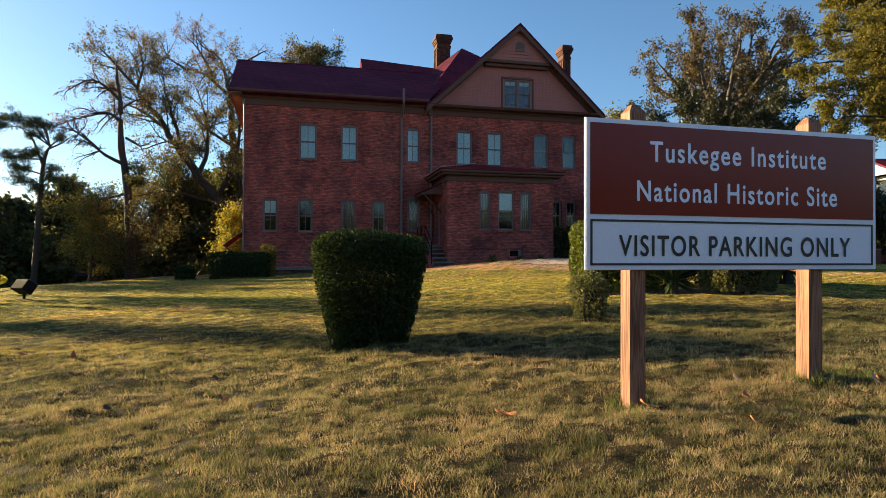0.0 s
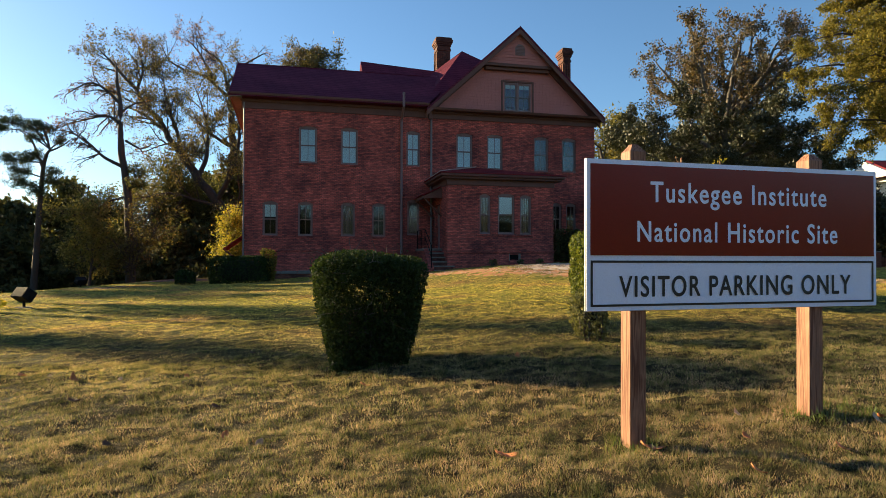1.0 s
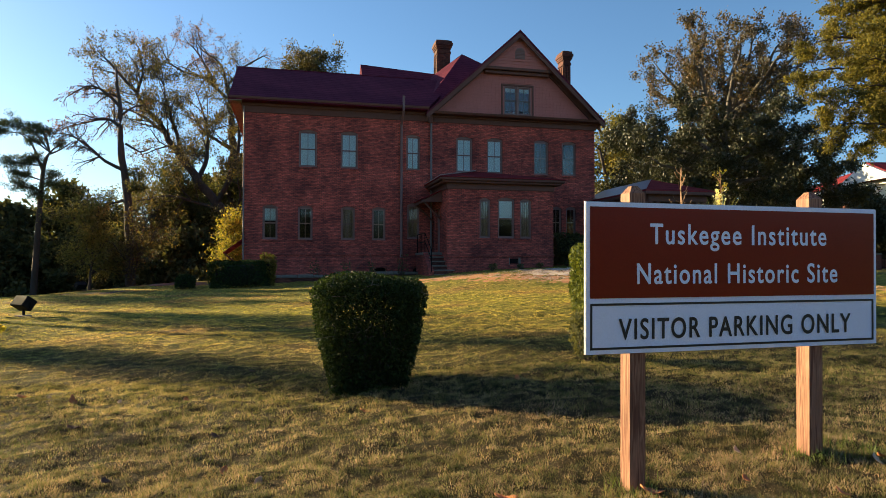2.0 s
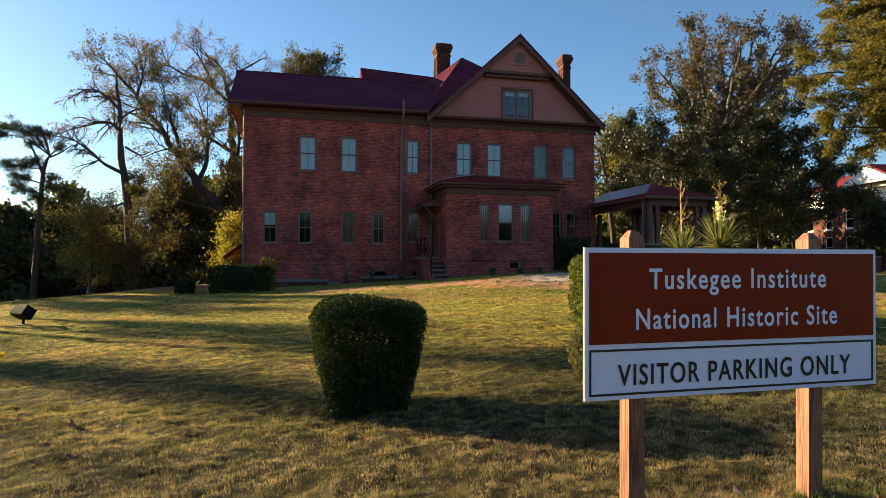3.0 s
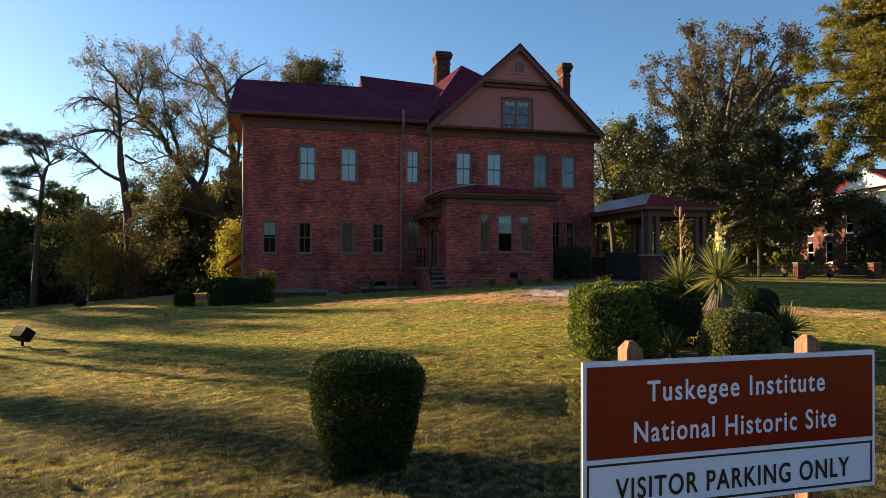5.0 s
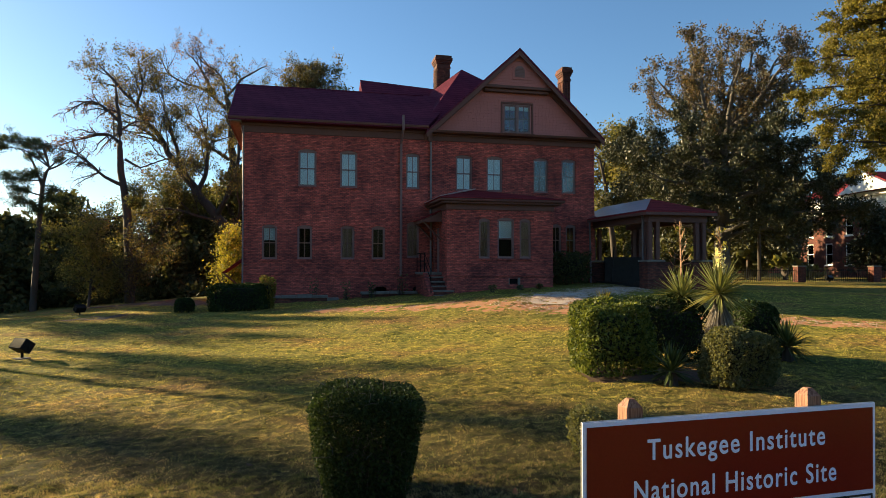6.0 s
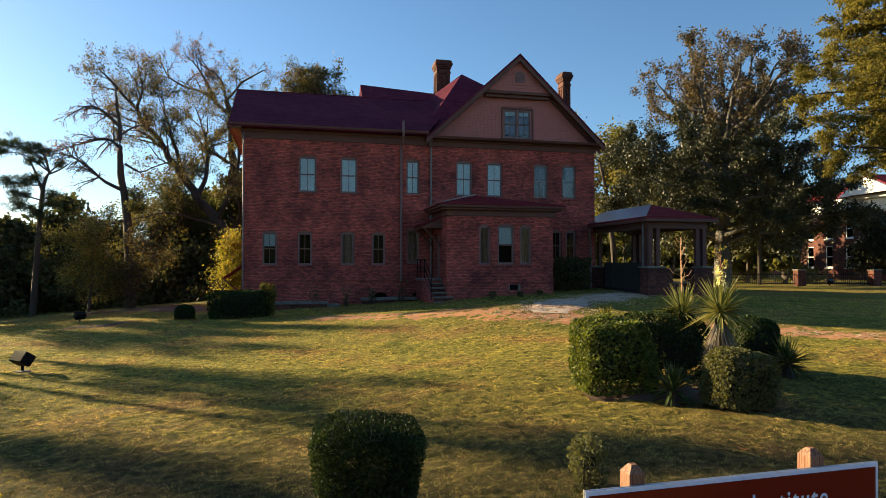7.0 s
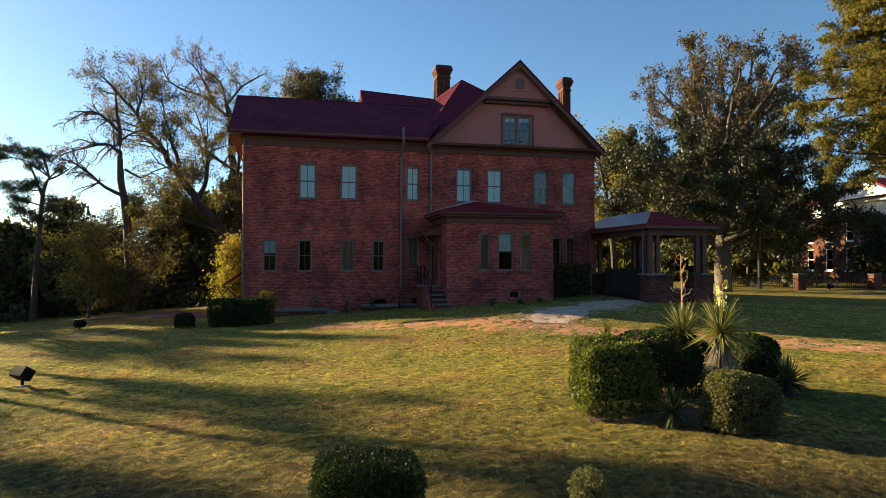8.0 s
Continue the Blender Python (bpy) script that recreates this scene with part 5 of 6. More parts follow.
limbed_tree("roof_tree", -9.6, 45.0, (
    (((0, 0, 0, 0.4), (0, 0, 11.5, 0.22), (0.2, 0, 14.4, 0.11), (0.2, 0, 16.0, 0.03)), 0.72, 0.28, 2.0, 0),
    (((0, 0, 11.6, 0.13), (-1.0, 0, 13.6, 0.07), (-1.5, 0, 14.9, 0.03)), 0.4, 0.25, 1.8, 0),
    (((0, 0, 11.8, 0.13), (1.1, 0, 13.8, 0.07), (1.7, 0, 14.8, 0.03)), 0.4, 0.25, 1.8, 0),
    (((0, 0, 13.0, 0.1), (0.8, 0.5, 14.8, 0.06), (1.0, 0.5, 15.7, 0.03)), 0.2, 0.45, 1.3, 0),
    # lower boughs, hidden by the house, added to keep sun off the roof
    (((0, 0, 7.5, 0.14), (2.2, 0, 9.6, 0.08), (3.6, 0.3, 11.2, 0.03)), 0.3, 0.5, 2.2, 0),
    (((0, 0, 7.0, 0.14), (0.6, -1.6, 9.2, 0.08), (1.2, -2.8, 11.0, 0.03)), 0.3, 0.5, 2.2, 0),
    (((0, 0, 8.0, 0.14), (1.8, 1.4, 10.4, 0.08), (2.8, 2.0, 12.4, 0.03)), 0.3, 0.5, 2.2, 0),
    (((0, 0, 8.5, 0.14), (1.6, -1.0, 11.0, 0.08), (2.6, -1.4, 12.8, 0.03)), 0.3, 0.5, 2.2, 0)),
    "olive-leaved tree rising behind the roof", 23, BARK, ((LEAF_AUTUMN, 7, 0.13, 0.2, 0.95),))
limbed_tree("snag_tree", -18.5, 37.5, (
    (((0, 0, 0, 0.30), (-0.2, 0, 4.5, 0.25), (-0.6, 0, 8, 0.2), (-0.75, 0, 10.2, 0.14), (-0.9, 0, 12, 0.09), (-1.05, 0, 13.3, 0.04)), 0.85, 0.8, 0.9, 0),
    (((-0.85, 0, 11.0, 0.10), (-1.94, 0, 12.0, 0.07), (-2.78, 0, 12.15, 0.05), (-4.0, 0, 11.5, 0.02)), 0.25, 0.14, 1.2, 0),
    (((-0.85, 0, 9.75, 0.10), (-1.6, 0.3, 10.25, 0.08), (-2.95, 0.3, 10.1, 0.05), (-4.4, 0.3, 9.6, 0.02)), 0.2, 0.13, 1.4, 0),
    (((-0.45, 0, 7.1, 0.12), (-1.45, -0.3, 7.6, 0.09), (-2.1, -0.4, 8.2, 0.07), (-3.3, -0.4, 9.1, 0.05), (-4.3, -0.4, 9.35, 0.02)), 0.35, 0.14, 1.4, 0),
    (((-0.3, 0, 5.4, 0.09), (-1.3, 0, 5.1, 0.06), (-2.4, 0, 5.0, 0.04), (-3.2, 0, 4.6, 0.02)), 0.3, 0.3, 0.9, 0),
    (((-0.4, 0, 8.7, 0.08), (0.5, 0, 8.2, 0.05), (1.2, 0, 8.5, 0.02)), 0.3, 0.35, 0.8, 0),
    (((-0.7, 0, 10.4, 0.07), (0.2, 0, 11.0, 0.05), (0.8, 0, 11.0, 0.02)), 0.3, 0.35, 0.8, 0),
    (((-0.1, 0, 5.8, 0.05), (0.3, -0.3, 6.4, 0.03), (0.3, -0.3, 7.0, 0.02)), 0.1, 0.25, 0.9, 1)),
    "half-bare tree with broken top and drooping boughs", 24, BARK, ((LEAF_RUST, 2, 0.08, 0.08, 0.45), (LEAF_OLIVE, 12, 0.10, 0.14, 1.0)),
    spec=dict(TWIGGY, steps=(5, 4), rise=(-0.09, -0.12), wiggle=(0.14, 0.2), kids=(1.6, 0), bare=(0.1, 0), fork=(38, 0), ratio=(0.45, 0), thick=(0.6, 0), end=(0.3, 0.4), fade=(0.3, 0)), gnarl=0.05)


def flat_pine(x, y, label, seed):
    """A slim pine whose boughs end in flat plates of needles."""
    rng = np.random.default_rng(seed)
    t = thing("pine_tree", pose(x, y, land(x, y) - 0.15), label, "tree")
    trunk = glide(((0, 0, 0, 0.20), (0.3, 0, 5.1, 0.15), (0.55, 0, 8.0, 0.11), (0.9, 0, 8.8, 0.06)))
    paths = [trunk, glide(((0.45, 0, 7.7, 0.08), (-0.2, 0.1, 9.2, 0.06), (-0.9, 0.1, 9.9, 0.03))), glide(((0.9, 0, 8.7, 0.06), (1.6, 0, 9.0, 0.04), (2.3, 0, 9.5, 0.015)))]
    pts = []
    for px, pz, wide in ((-1.2, 10.3, 0.95), (-0.35, 10.3, 0.6), (0.5, 9.95, 0.55), (-0.1, 9.5, 0.45), (-0.9, 8.15, 0.95), (0.1, 8.35, 0.6), (-0.7, 6.75, 0.85), (0.85, 6.9, 0.6), (1.1, 7.4, 0.35), (-0.6, 7.4, 0.6), (0.3, 6.2, 0.5), (-1.9, 9.95, 0.5), (1.5, 9.2, 0.25)):
        i = min(range(len(trunk)), key=lambda k: abs(trunk[k][0].z - (pz - 0.35)))
        py = rng.uniform(-0.6, 0.6)
        paths.append(glide(((*trunk[i][0], 0.05), ((trunk[i][0].x + px) / 2, py / 2, pz - 0.12, 0.04), (px, py, pz, 0.015)), 0.3))
        for _ in range(int(34 * wide)):
            a, r = rng.uniform(0, math.tau), wide * math.sqrt(rng.random())
            c = Vector((px + r * math.cos(a), py + 0.8 * r * math.sin(a), pz + 0.24 * wide * rng.normal() + 0.2 * (1 - r / wide)))
            paths.append([(Vector((px, py, pz)), 0.012), (c.lerp(Vector((px, py, pz)), 0.4) - Vector((0, 0, 0.05)), 0.010), (c, 0.008)])
            pts.append(np.array(c[:]) + rng.normal(0, 1, (75, 3)) * (0.13, 0.13, 0.09))
    part("trunk", tubes(paths, 6), BARK, t, smooth=True)
    part("crown", loose_leaves(rng, np.concatenate(pts), 0.14, 0.035, (0, 0, 0.5), corners=3), LEAF_PINE, t)
    return t


flat_pine(-24.6, 38.0, "slim dark pine with flat tufts", 25)


def dome_limbs(rng):
    """Limbs of the big magnolia: upright ones into a high open dome, level ones low down."""
    out = [(((0, 0, 0, 0.62), (0, 0, 4, 0.50), (-0.1, 0, 8, 0.42), (0, 0, 10.5, 0.30)), 1.0, 1.0, 1.0, None)]
    for k in range(17):
        a = k * 2.4 + 0.3
        r = 6.1 * math.sqrt((k + 0.6) / 17)
        ex, ey, ez = 1.08 * r * math.cos(a) + 0.4, r * math.sin(a), 17.2 - 0.075 * r * r + rng.normal(0, 0.3)
        z0 = rng.uniform(7.0, 10.3)
        out.append((((0, 0, z0, 0.22), (0.35 * ex, 0.35 * ey, z0 + 0.40 * (ez - z0), 0.17), (0.78 * ex, 0.78 * ey, z0 + 0.75 * (ez - z0), 0.10), (ex, ey, ez, 0.03)), 0.36, 0.55, 2.1, 1))
    for k in range(24):
        a = k * 2.4
        z0 = 3.3 + 5.4 * k / 24
        r = rng.uniform(6.4, 8.4) - 0.16 * abs(z0 - 6.5)
        up = rng.uniform(0.2, 2.2) + 0.42 * max(0, z0 - 5)
        c, d = math.cos(a), math.sin(a)
        out.append((((0, 0, z0, 0.17), (0.35 * r * c, 0.35 * r * d, z0 + 0.5 * up, 0.12), (0.7 * r * c, 0.7 * r * d, z0 + 0.6 * up, 0.08), (r * c, r * d, z0 + 0.85 * up, 0.025)), 0.30, 0.62, 2.2, 0))
    return out


MAGNOLIA_BOUGH = dict(TWIGGY, steps=(5, 4), wiggle=(0.2, 0.26), rise=(0.06, 0.05), kids=(1.35, 0), bare=(0.2, 0), fork=(46, 0), ratio=(0.5, 0), thick=(0.6, 0), end=(0.35, 0.4), fade=(0.3, 0))
limbed_tree("magnolia", 19.9, 45.0, dome_limbs(np.random.default_rng(105)), "large dark magnolia with grey limbs and thin browning top", 105, BARK_GREY,
            ((LEAF_MAGNOLIA, 18, 0.165, 0.20, 0.95), (LEAF_MAGNOLIA_BROWN, 6, 0.16, 0.16, 0.85)), spec=MAGNOLIA_BOUGH)


def cypress_limbs(rng):
    out = [(((0, 0, 0, 0.45), (0, 0, 10, 0.3), (0, 0, 19.5, 0.04)), 0.9, 0.4, 1.2, 0)]
    for k in range(52):
        z0 = 6.0 + 12.5 * k / 52
        r = (3.9 + 1.9 * math.exp(-((z0 - 10.5) / 2.6) ** 2)) * (1 - 0.55 * max(0, (z0 - 12.5) / 6.5)) * rng.uniform(0.82, 1.08)
        a = math.pi + rng.normal(0, 1.25)
        c, d = math.cos(a), math.sin(a)
        out.append((((0, 0, z0, 0.10), (0.4 * r * c, 0.4 * r * d, z0 + 0.9, 0.07), (0.8 * r * c, 0.8 * r * d, z0 + 1.2, 0.04), (r * c, r * d, z0 + 0.9, 0.012)), 0.30, 0.40, 1.35, 0))
    return out


SPRAY = dict(TWIGGY, steps=(5, 3), wiggle=(0.1, 0.18), rise=(-0.03, -0.08), kids=(1.7, 0), bare=(0.1, 0), fork=(42, 0), ratio=(0.45, 0), thick=(0.5, 0), end=(0.35, 0.4), fade=(0.3, 0), leafy=2)
limbed_tree("cypress", 24.1, 31.0, cypress_limbs(np.random.default_rng(27)), "golden-green cypress with feathery boughs", 27, BARK, ((LEAF_CYPRESS, 9, 0.12, (0.15, 0.15, 0.07), 0.95),), spec=SPRAY)


def woods(name, line, height, deep, n, size, leaf, label, seed, trunks=30):
    """A belt of far trees along a line of places: uneven crowns of loose leaves over thin trunks."""
    rng = np.random.default_rng(seed)
    pts, paths = [], []
    total = sum((Vector(b) - Vector(a)).length for a, b in zip(line, line[1:]))
    clumps = []
    for a, b in zip(line, line[1:]):
        ln = (Vector(b) - Vector(a)).length
        for _ in range(max(2, int(ln / 2.2))):
            f = rng.random()
            x, y = a[0] + (b[0] - a[0]) * f + rng.normal(0, deep / 2), a[1] + (b[1] - a[1]) * f + rng.normal(0, deep / 2)
            h = height * rng.uniform(0.68, 1.1)
            g = land(x, y)
            for _ in range(26):
                f2 = rng.uniform(0.03, 1.0)
                wide = 1.9 * (1.08 - f2) + 0.25
                clumps.append((x + rng.normal(0, wide), y + rng.normal(0, wide), g + h * f2, rng.uniform(0.3, 0.95)))
            if len(paths) < trunks:
                paths.append([(Vector((x, y, g - 0.2)), 0.16), (Vector((x + rng.normal(0, 0.3), y, g + h * 0.5)), 0.11), (Vector((x + rng.normal(0, 0.6), y, g + h * 0.95)), 0.03)])
    c = np.array(clumps)
    k = rng.integers(0, len(c), n)
    p = c[k, :3] + rng.normal(size=(n, 3)) * c[k, 3:4] * np.array([0.8, 0.8, 0.5])
    t = thing(name, pose(0, 0, 0), label, "woods", kind="stuff")
    part("foliage", loose_leaves(rng, p.astype(np.float32), size * 1.2, size * 0.8, corners=3), leaf, t)
    part("trunk_row", tubes(paths, 5), BARK, t)
    return t


woods("woodland", [(-70, 36), (-42, 47)], 5.4, 4.0, 50000, 0.40, LEAF_DARK, "dark belt of woodland beyond the lawn", 51)
woods("woodland", [(-36, 50), (-24, 53), (-11, 56)], 9.0, 3.5, 62000, 0.40, LEAF_DARK, "dark tall woodland beyond the lawn", 58)
woods("woodland", [(-30, 49), (-18.5, 51)], 8.2, 1.8, 26000, 0.34, LEAF_DARK, "dark trees at the edge of the lawn", 59, 8)
woods("underwood", [(-46, 40), (-28, 44), (-14.5, 46)], 4.0, 2.5, 50000, 0.29, LEAF_DARK, "tangled underwood at the edge of the lawn", 52)
woods("woodland", [(8, 88), (30, 92), (48, 98)], 10.0, 8.0, 30000, 0.5, LEAF_OLIVE, "autumn trees beyond the fence", 53)
woods("woodland", [(27, 56), (29, 75), (30, 94)], 16.0, 3.0, 50000, 0.55, LEAF_OLIVE, "trees before the brick hall", 56)
# unseen trees added behind the camera to darken the lower window reflections
woods("woodland", [(-45, -52), (0, -55), (45, -52)], 9.0, 5.0, 12000, 1.7, LEAF_DARK, "added trees behind the camera, mirrored dark in the windows", 57)
woods("woodland", [(-160, 60), (-120, 150), (0, 190), (120, 160), (170, 40)], 14.0, 14.0, 12000, 2.3, LEAF_DARK, "distant ring of trees", 54, 10)
# added ring, out of view: closes the horizon and shows only in reflections
woods("woodland", [(170, 40), (110, -40), (0, -52), (-110, -40), (-165, 40)], 10.0, 10.0, 12000, 2.7, LEAF_DARK, "added unseen ring of trees behind the camera", 55, 10)


# ---------------------------------------------------------------- yuccas
def blades(rng, n, length, width, up, centre, droop=0.25):
    """A rosette of stiff narrow blades, each folded along its middle."""
    bm_v, bm_f = [], []
    for _ in range(n):
        az = rng.uniform(0, math.tau)
        el = rng.uniform(up[0], up[1])
        d = Vector((math.cos(az) * math.cos(el), math.sin(az) * math.cos(el), math.sin(el)))
        side = d.cross(Vector((0, 0, 1))).normalized()
        up_n = side.cross(d)
        ln = length * rng.uniform(0.75, 1.1)
        b = len(bm_v)
        for f, w in ((0.02, 0.7), (0.45, 1.0), (1.0, 0.04)):
            p = Vector(centre) + d * ln * f - Vector((0, 0, droop * ln * f * f * max(0.0, 1 - abs(el))))
            bm_v += [p - side * width / 2 * w + up_n * width * 0.25 * w, p, p + side * width / 2 * w + up_n * width * 0.25 * w]
        for r in range(2):
            for k in range(2):
                bm_f.append((b + 3 * r + k, b + 3 * r + k + 1, b + 3 * r + 4 + k, b + 3 * r + 3 + k))
    return mesh_from(bm_v, bm_f)


def yucca(x, y, trunk, length, n, leaf, label, seed, lean=(0, 0), skirt=True, stalk=None):
    rng = np.random.default_rng(seed)
    t = thing("yucca", pose(x, y, lie(x, y)), label, "yucca", "yuccas in the bed")
    head = Vector((lean[0], lean[1], trunk))
    part("trunk", tubes([[(Vector((0, 0, -0.05)), 0.11), (head * 0.5, 0.09), (head, 0.07)]], 8), BARK, t)
    part("rosette", blades(rng, n, length, 0.042, (-0.45, 1.45), head), leaf, t)
    if skirt:
        sk = blades(rng, 320, trunk * 0.62, 0.016, (-1.50, -1.05), head - Vector((0, 0, 0.03)), 0.0)
        part("dry_skirt", sk, DRY, t)
    if stalk == "bloom":
        top = head + Vector((0.02, 0, 0.98))
        part("flower_stalk", tubes([[(head, 0.018), (head.lerp(top, 0.6) + Vector((0.01, 0, 0)), 0.014), (top, 0.006)]], 6), STALK, t)
        pts = []
        for _ in range(110):
            f = rng.uniform(0.33, 0.74)
            pts.append(head.lerp(top, f) + Vector(rng.normal(0, 0.035, 3)))
        tagged(part("blooms", loose_leaves(rng, np.array([p[:] for p in pts], dtype=np.float32), 0.07, 0.05), BLOOM, t), kind="stuff")
        paths = [[(head.lerp(top, f), 0.006), (head.lerp(top, f) + Vector((rng.uniform(-0.13, 0.13), rng.uniform(-0.1, 0.1), 0.10)), 0.003)] for f in rng.uniform(0.55, 0.98, 16)]
        part("flower_branches", tubes(paths, 4), STALK, t)
        tip = np.array([p[1][0][:] for p in paths])
        tagged(part("buds", loose_leaves(rng, (np.repeat(tip, 4, 0) + rng.normal(0, 0.02, (64, 3))).astype(np.float32), 0.04, 0.03), LEAF_YELLOW, t), kind="stuff")
    if stalk == "dry":
        top = head + Vector((-0.03, 0, 1.36))
        paths = [[(head, 0.02), (head.lerp(top, 0.5), 0.017), (top, 0.006)]]
        for f in np.linspace(0.40, 0.93, 22):
            a = rng.uniform(0, math.tau)
            r = 0.26 * (1.05 - f) + 0.06
            p = head.lerp(top, f)
            paths.append([(p, 0.007), (p + Vector((r * 0.7 * math.cos(a), r * 0.7 * math.sin(a), 0.05)), 0.005), (p + Vector((r * math.cos(a), r * math.sin(a), 0.14)), 0.004)])
        part("dry_stalk", tubes(paths, 5), STALK, t)
    return t


yucca(4.25, 9.95, 1.20, 0.60, 170, YUCCA, "tall yucca with shaggy trunk and cream blooms", 61, (0.10, 0.0), True, "bloom")
yucca(4.15, 11.1, 1.06, 0.60, 120, YUCCA, "yucca with a dry branched flower stalk", 62, (0.05, 0.0), False, "dry")
yucca(5.85, 10.75, 0.24, 0.56, 110, YUCCA_DARK, "low dark spiky yucca", 63, (0, 0), False)
yucca(3.30, 9.15, 0.20, 0.48, 90, YUCCA_DARK, "low dark yucca between the hedges", 64, (0, 0), False)
yucca(2.95, 11.4, 0.85, 0.45, 70, LEAF_CYPRESS, "yellow-green strap-leaved plant behind the hedge", 65, (0, 0), False)


# ---------------------------------------------------------------- patches laid on the lawn
def patch(name, path, material, label, category, up=0.012, seed=1, step=0.30, ragged=0.35, dome=0.0):
    """A ribbon along (x, y, half width) places that hugs the ground, with ragged edges."""
    rows = []
    for (x0, y0, w0), (x1, y1, w1) in zip(path, path[1:]):
        n = max(1, int(math.hypot(x1 - x0, y1 - y0) / step))
        rows += [(x0 + (x1 - x0) * k / n, y0 + (y1 - y0) * k / n, w0 + (w1 - w0) * k / n) for k in range(n)]
    rows.append(path[-1])
    verts, faces, m = [], [], 9
    for i, (x, y, w) in enumerate(rows):
        xa, ya, _ = rows[max(i - 1, 0)]
        xb, yb, _ = rows[min(i + 1, len(rows) - 1)]
        d = Vector((xb - xa, yb - ya)).normalized()
        wl = w * (1 + ragged * noise.noise((x * 1.3, y * 1.3, seed)))
        wr = w * (1 + ragged * noise.noise((x * 1.3, y * 1.3, seed + 9)))
        for k in range(m):
            f = -wl + (wl + wr) * k / (m - 1)
            px, py = x - d.y * f, y + d.x * f
            e = 1 - abs(2 * k / (m - 1) - 1) ** 3
            verts.append((px, py, lie(px, py) - 0.02 + (up + 0.02) * min(1, 2.5 * e) + dome * e))
    for i in range(len(rows) - 1):
        for k in range(m - 1):
            faces.append((i * m + k, i * m + k + 1, (i + 1) * m + k + 1, (i + 1) * m + k))
    return tagged(part(name, mesh_from(verts, faces), material, None, smooth=True), label, category, kind="structure")


TRACK = ((-5.0, 24.4), (0.0, 22.0), (5.0, 18.8), (8.5, 17.2), (11.3, 15.9), (17.0, 14.6), (26.0, 13.0))
PATH = ((3.4, 20.4), (4.2, 22.6), (5.6, 25.2), (7.2, 27.4), (8.6, 29.3))


def near_line(x, y, line):
    """Distances from places to a line of places."""
    best = np.full(len(x), 1e9)
    for (x0, y0), (x1, y1) in zip(line, line[1:]):
        f = np.clip(((x - x0) * (x1 - x0) + (y - y0) * (y1 - y0)) / ((x1 - x0) ** 2 + (y1 - y0) ** 2), 0, 1)
        best = np.minimum(best, np.hypot(x - x0 - f * (x1 - x0), y - y0 - f * (y1 - y0)))
    return best


patch("worn_track", [(*p, 1.0) for p in TRACK], WORN_SOIL, "worn rusty strip of dead turf across the lawn", "track", up=0.004, seed=2, ragged=0.7)
patch("gravel_path", [(*p, w) for p, w in zip(PATH, (0.7, 1.0, 1.1, 1.0, 0.8))], GRAVEL, "pale gravel path to the carriage porch", "path", up=0.012, seed=4, ragged=0.6)


def gravel(name, line, spread, n, size, label, seed):
    """Loose stones strewn along a line, thinning out to both sides."""
    rng = np.random.default_rng(seed)
    verts, faces = [], []
    seg = [math.hypot(b[0] - a[0], b[1] - a[1]) for a, b in zip(line, line[1:])]
    for k in rng.choice(len(seg), n, p=np.array(seg) / sum(seg)):
        (x0, y0), (x1, y1) = line[k], line[k + 1]
        f = rng.random()
        x, y = x0 + (x1 - x0) * f + rng.normal(0, spread), y0 + (y1 - y0) * f + rng.normal(0, spread)
        if noise.noise((x * 0.8, y * 0.8, seed)) < rng.uniform(-0.5, 0.25):
            continue
        z, r, a = lie(x, y) + 0.006, size * rng.uniform(0.5, 1.2), rng.uniform(0, 3)
        b = len(verts)
        c, s = math.cos(a) * r, math.sin(a) * r
        verts += [(x + c, y + s, z), (x - s * 0.7, y + c * 0.7, z), (x - c, y - s, z), (x + s * 0.7, y - c * 0.7, z), (x, y, z + r * 0.7)]
        faces += [(b, b + 1, b + 4), (b + 1, b + 2, b + 4), (b + 2, b + 3, b + 4), (b + 3, b, b + 4)]
    return tagged(part(name, mesh_from(verts, faces), PEBBLE, None), label, "gravel", kind="stuff")


gravel("track_gravel", TRACK, 0.45, 5500, 0.028, "scattered pale gravel on the worn track", 3)
gravel("path_gravel", PATH, 0.75, 12000, 0.034, "loose pale gravel on the path", 5)
patch("bare_patch", [(-13.6, 22.6, 0.3), (-12.9, 23.4, 0.8), (-12.3, 24.4, 0.4)], MULCH, "small bare patch of leaf-strewn soil", "gravel", seed=5)
patch("mulch_bed", [(2.2, 9.9, 0.4), (3.2, 9.9, 0.6), (4.2, 9.6, 0.6), (4.9, 9.9, 0.25)], MULCH, "dark leaf mulch under the island bed", "mulch", seed=6, dome=0.02)
patch("leaf_litter", [(-19.5, 34.0, 0.8), (-16.5, 34.5, 1.8), (-13.5, 31.5, 1.5), (-11, 29.0, 0.8)], MULCH, "brown leaf litter under the trees", "mulch", seed=7)


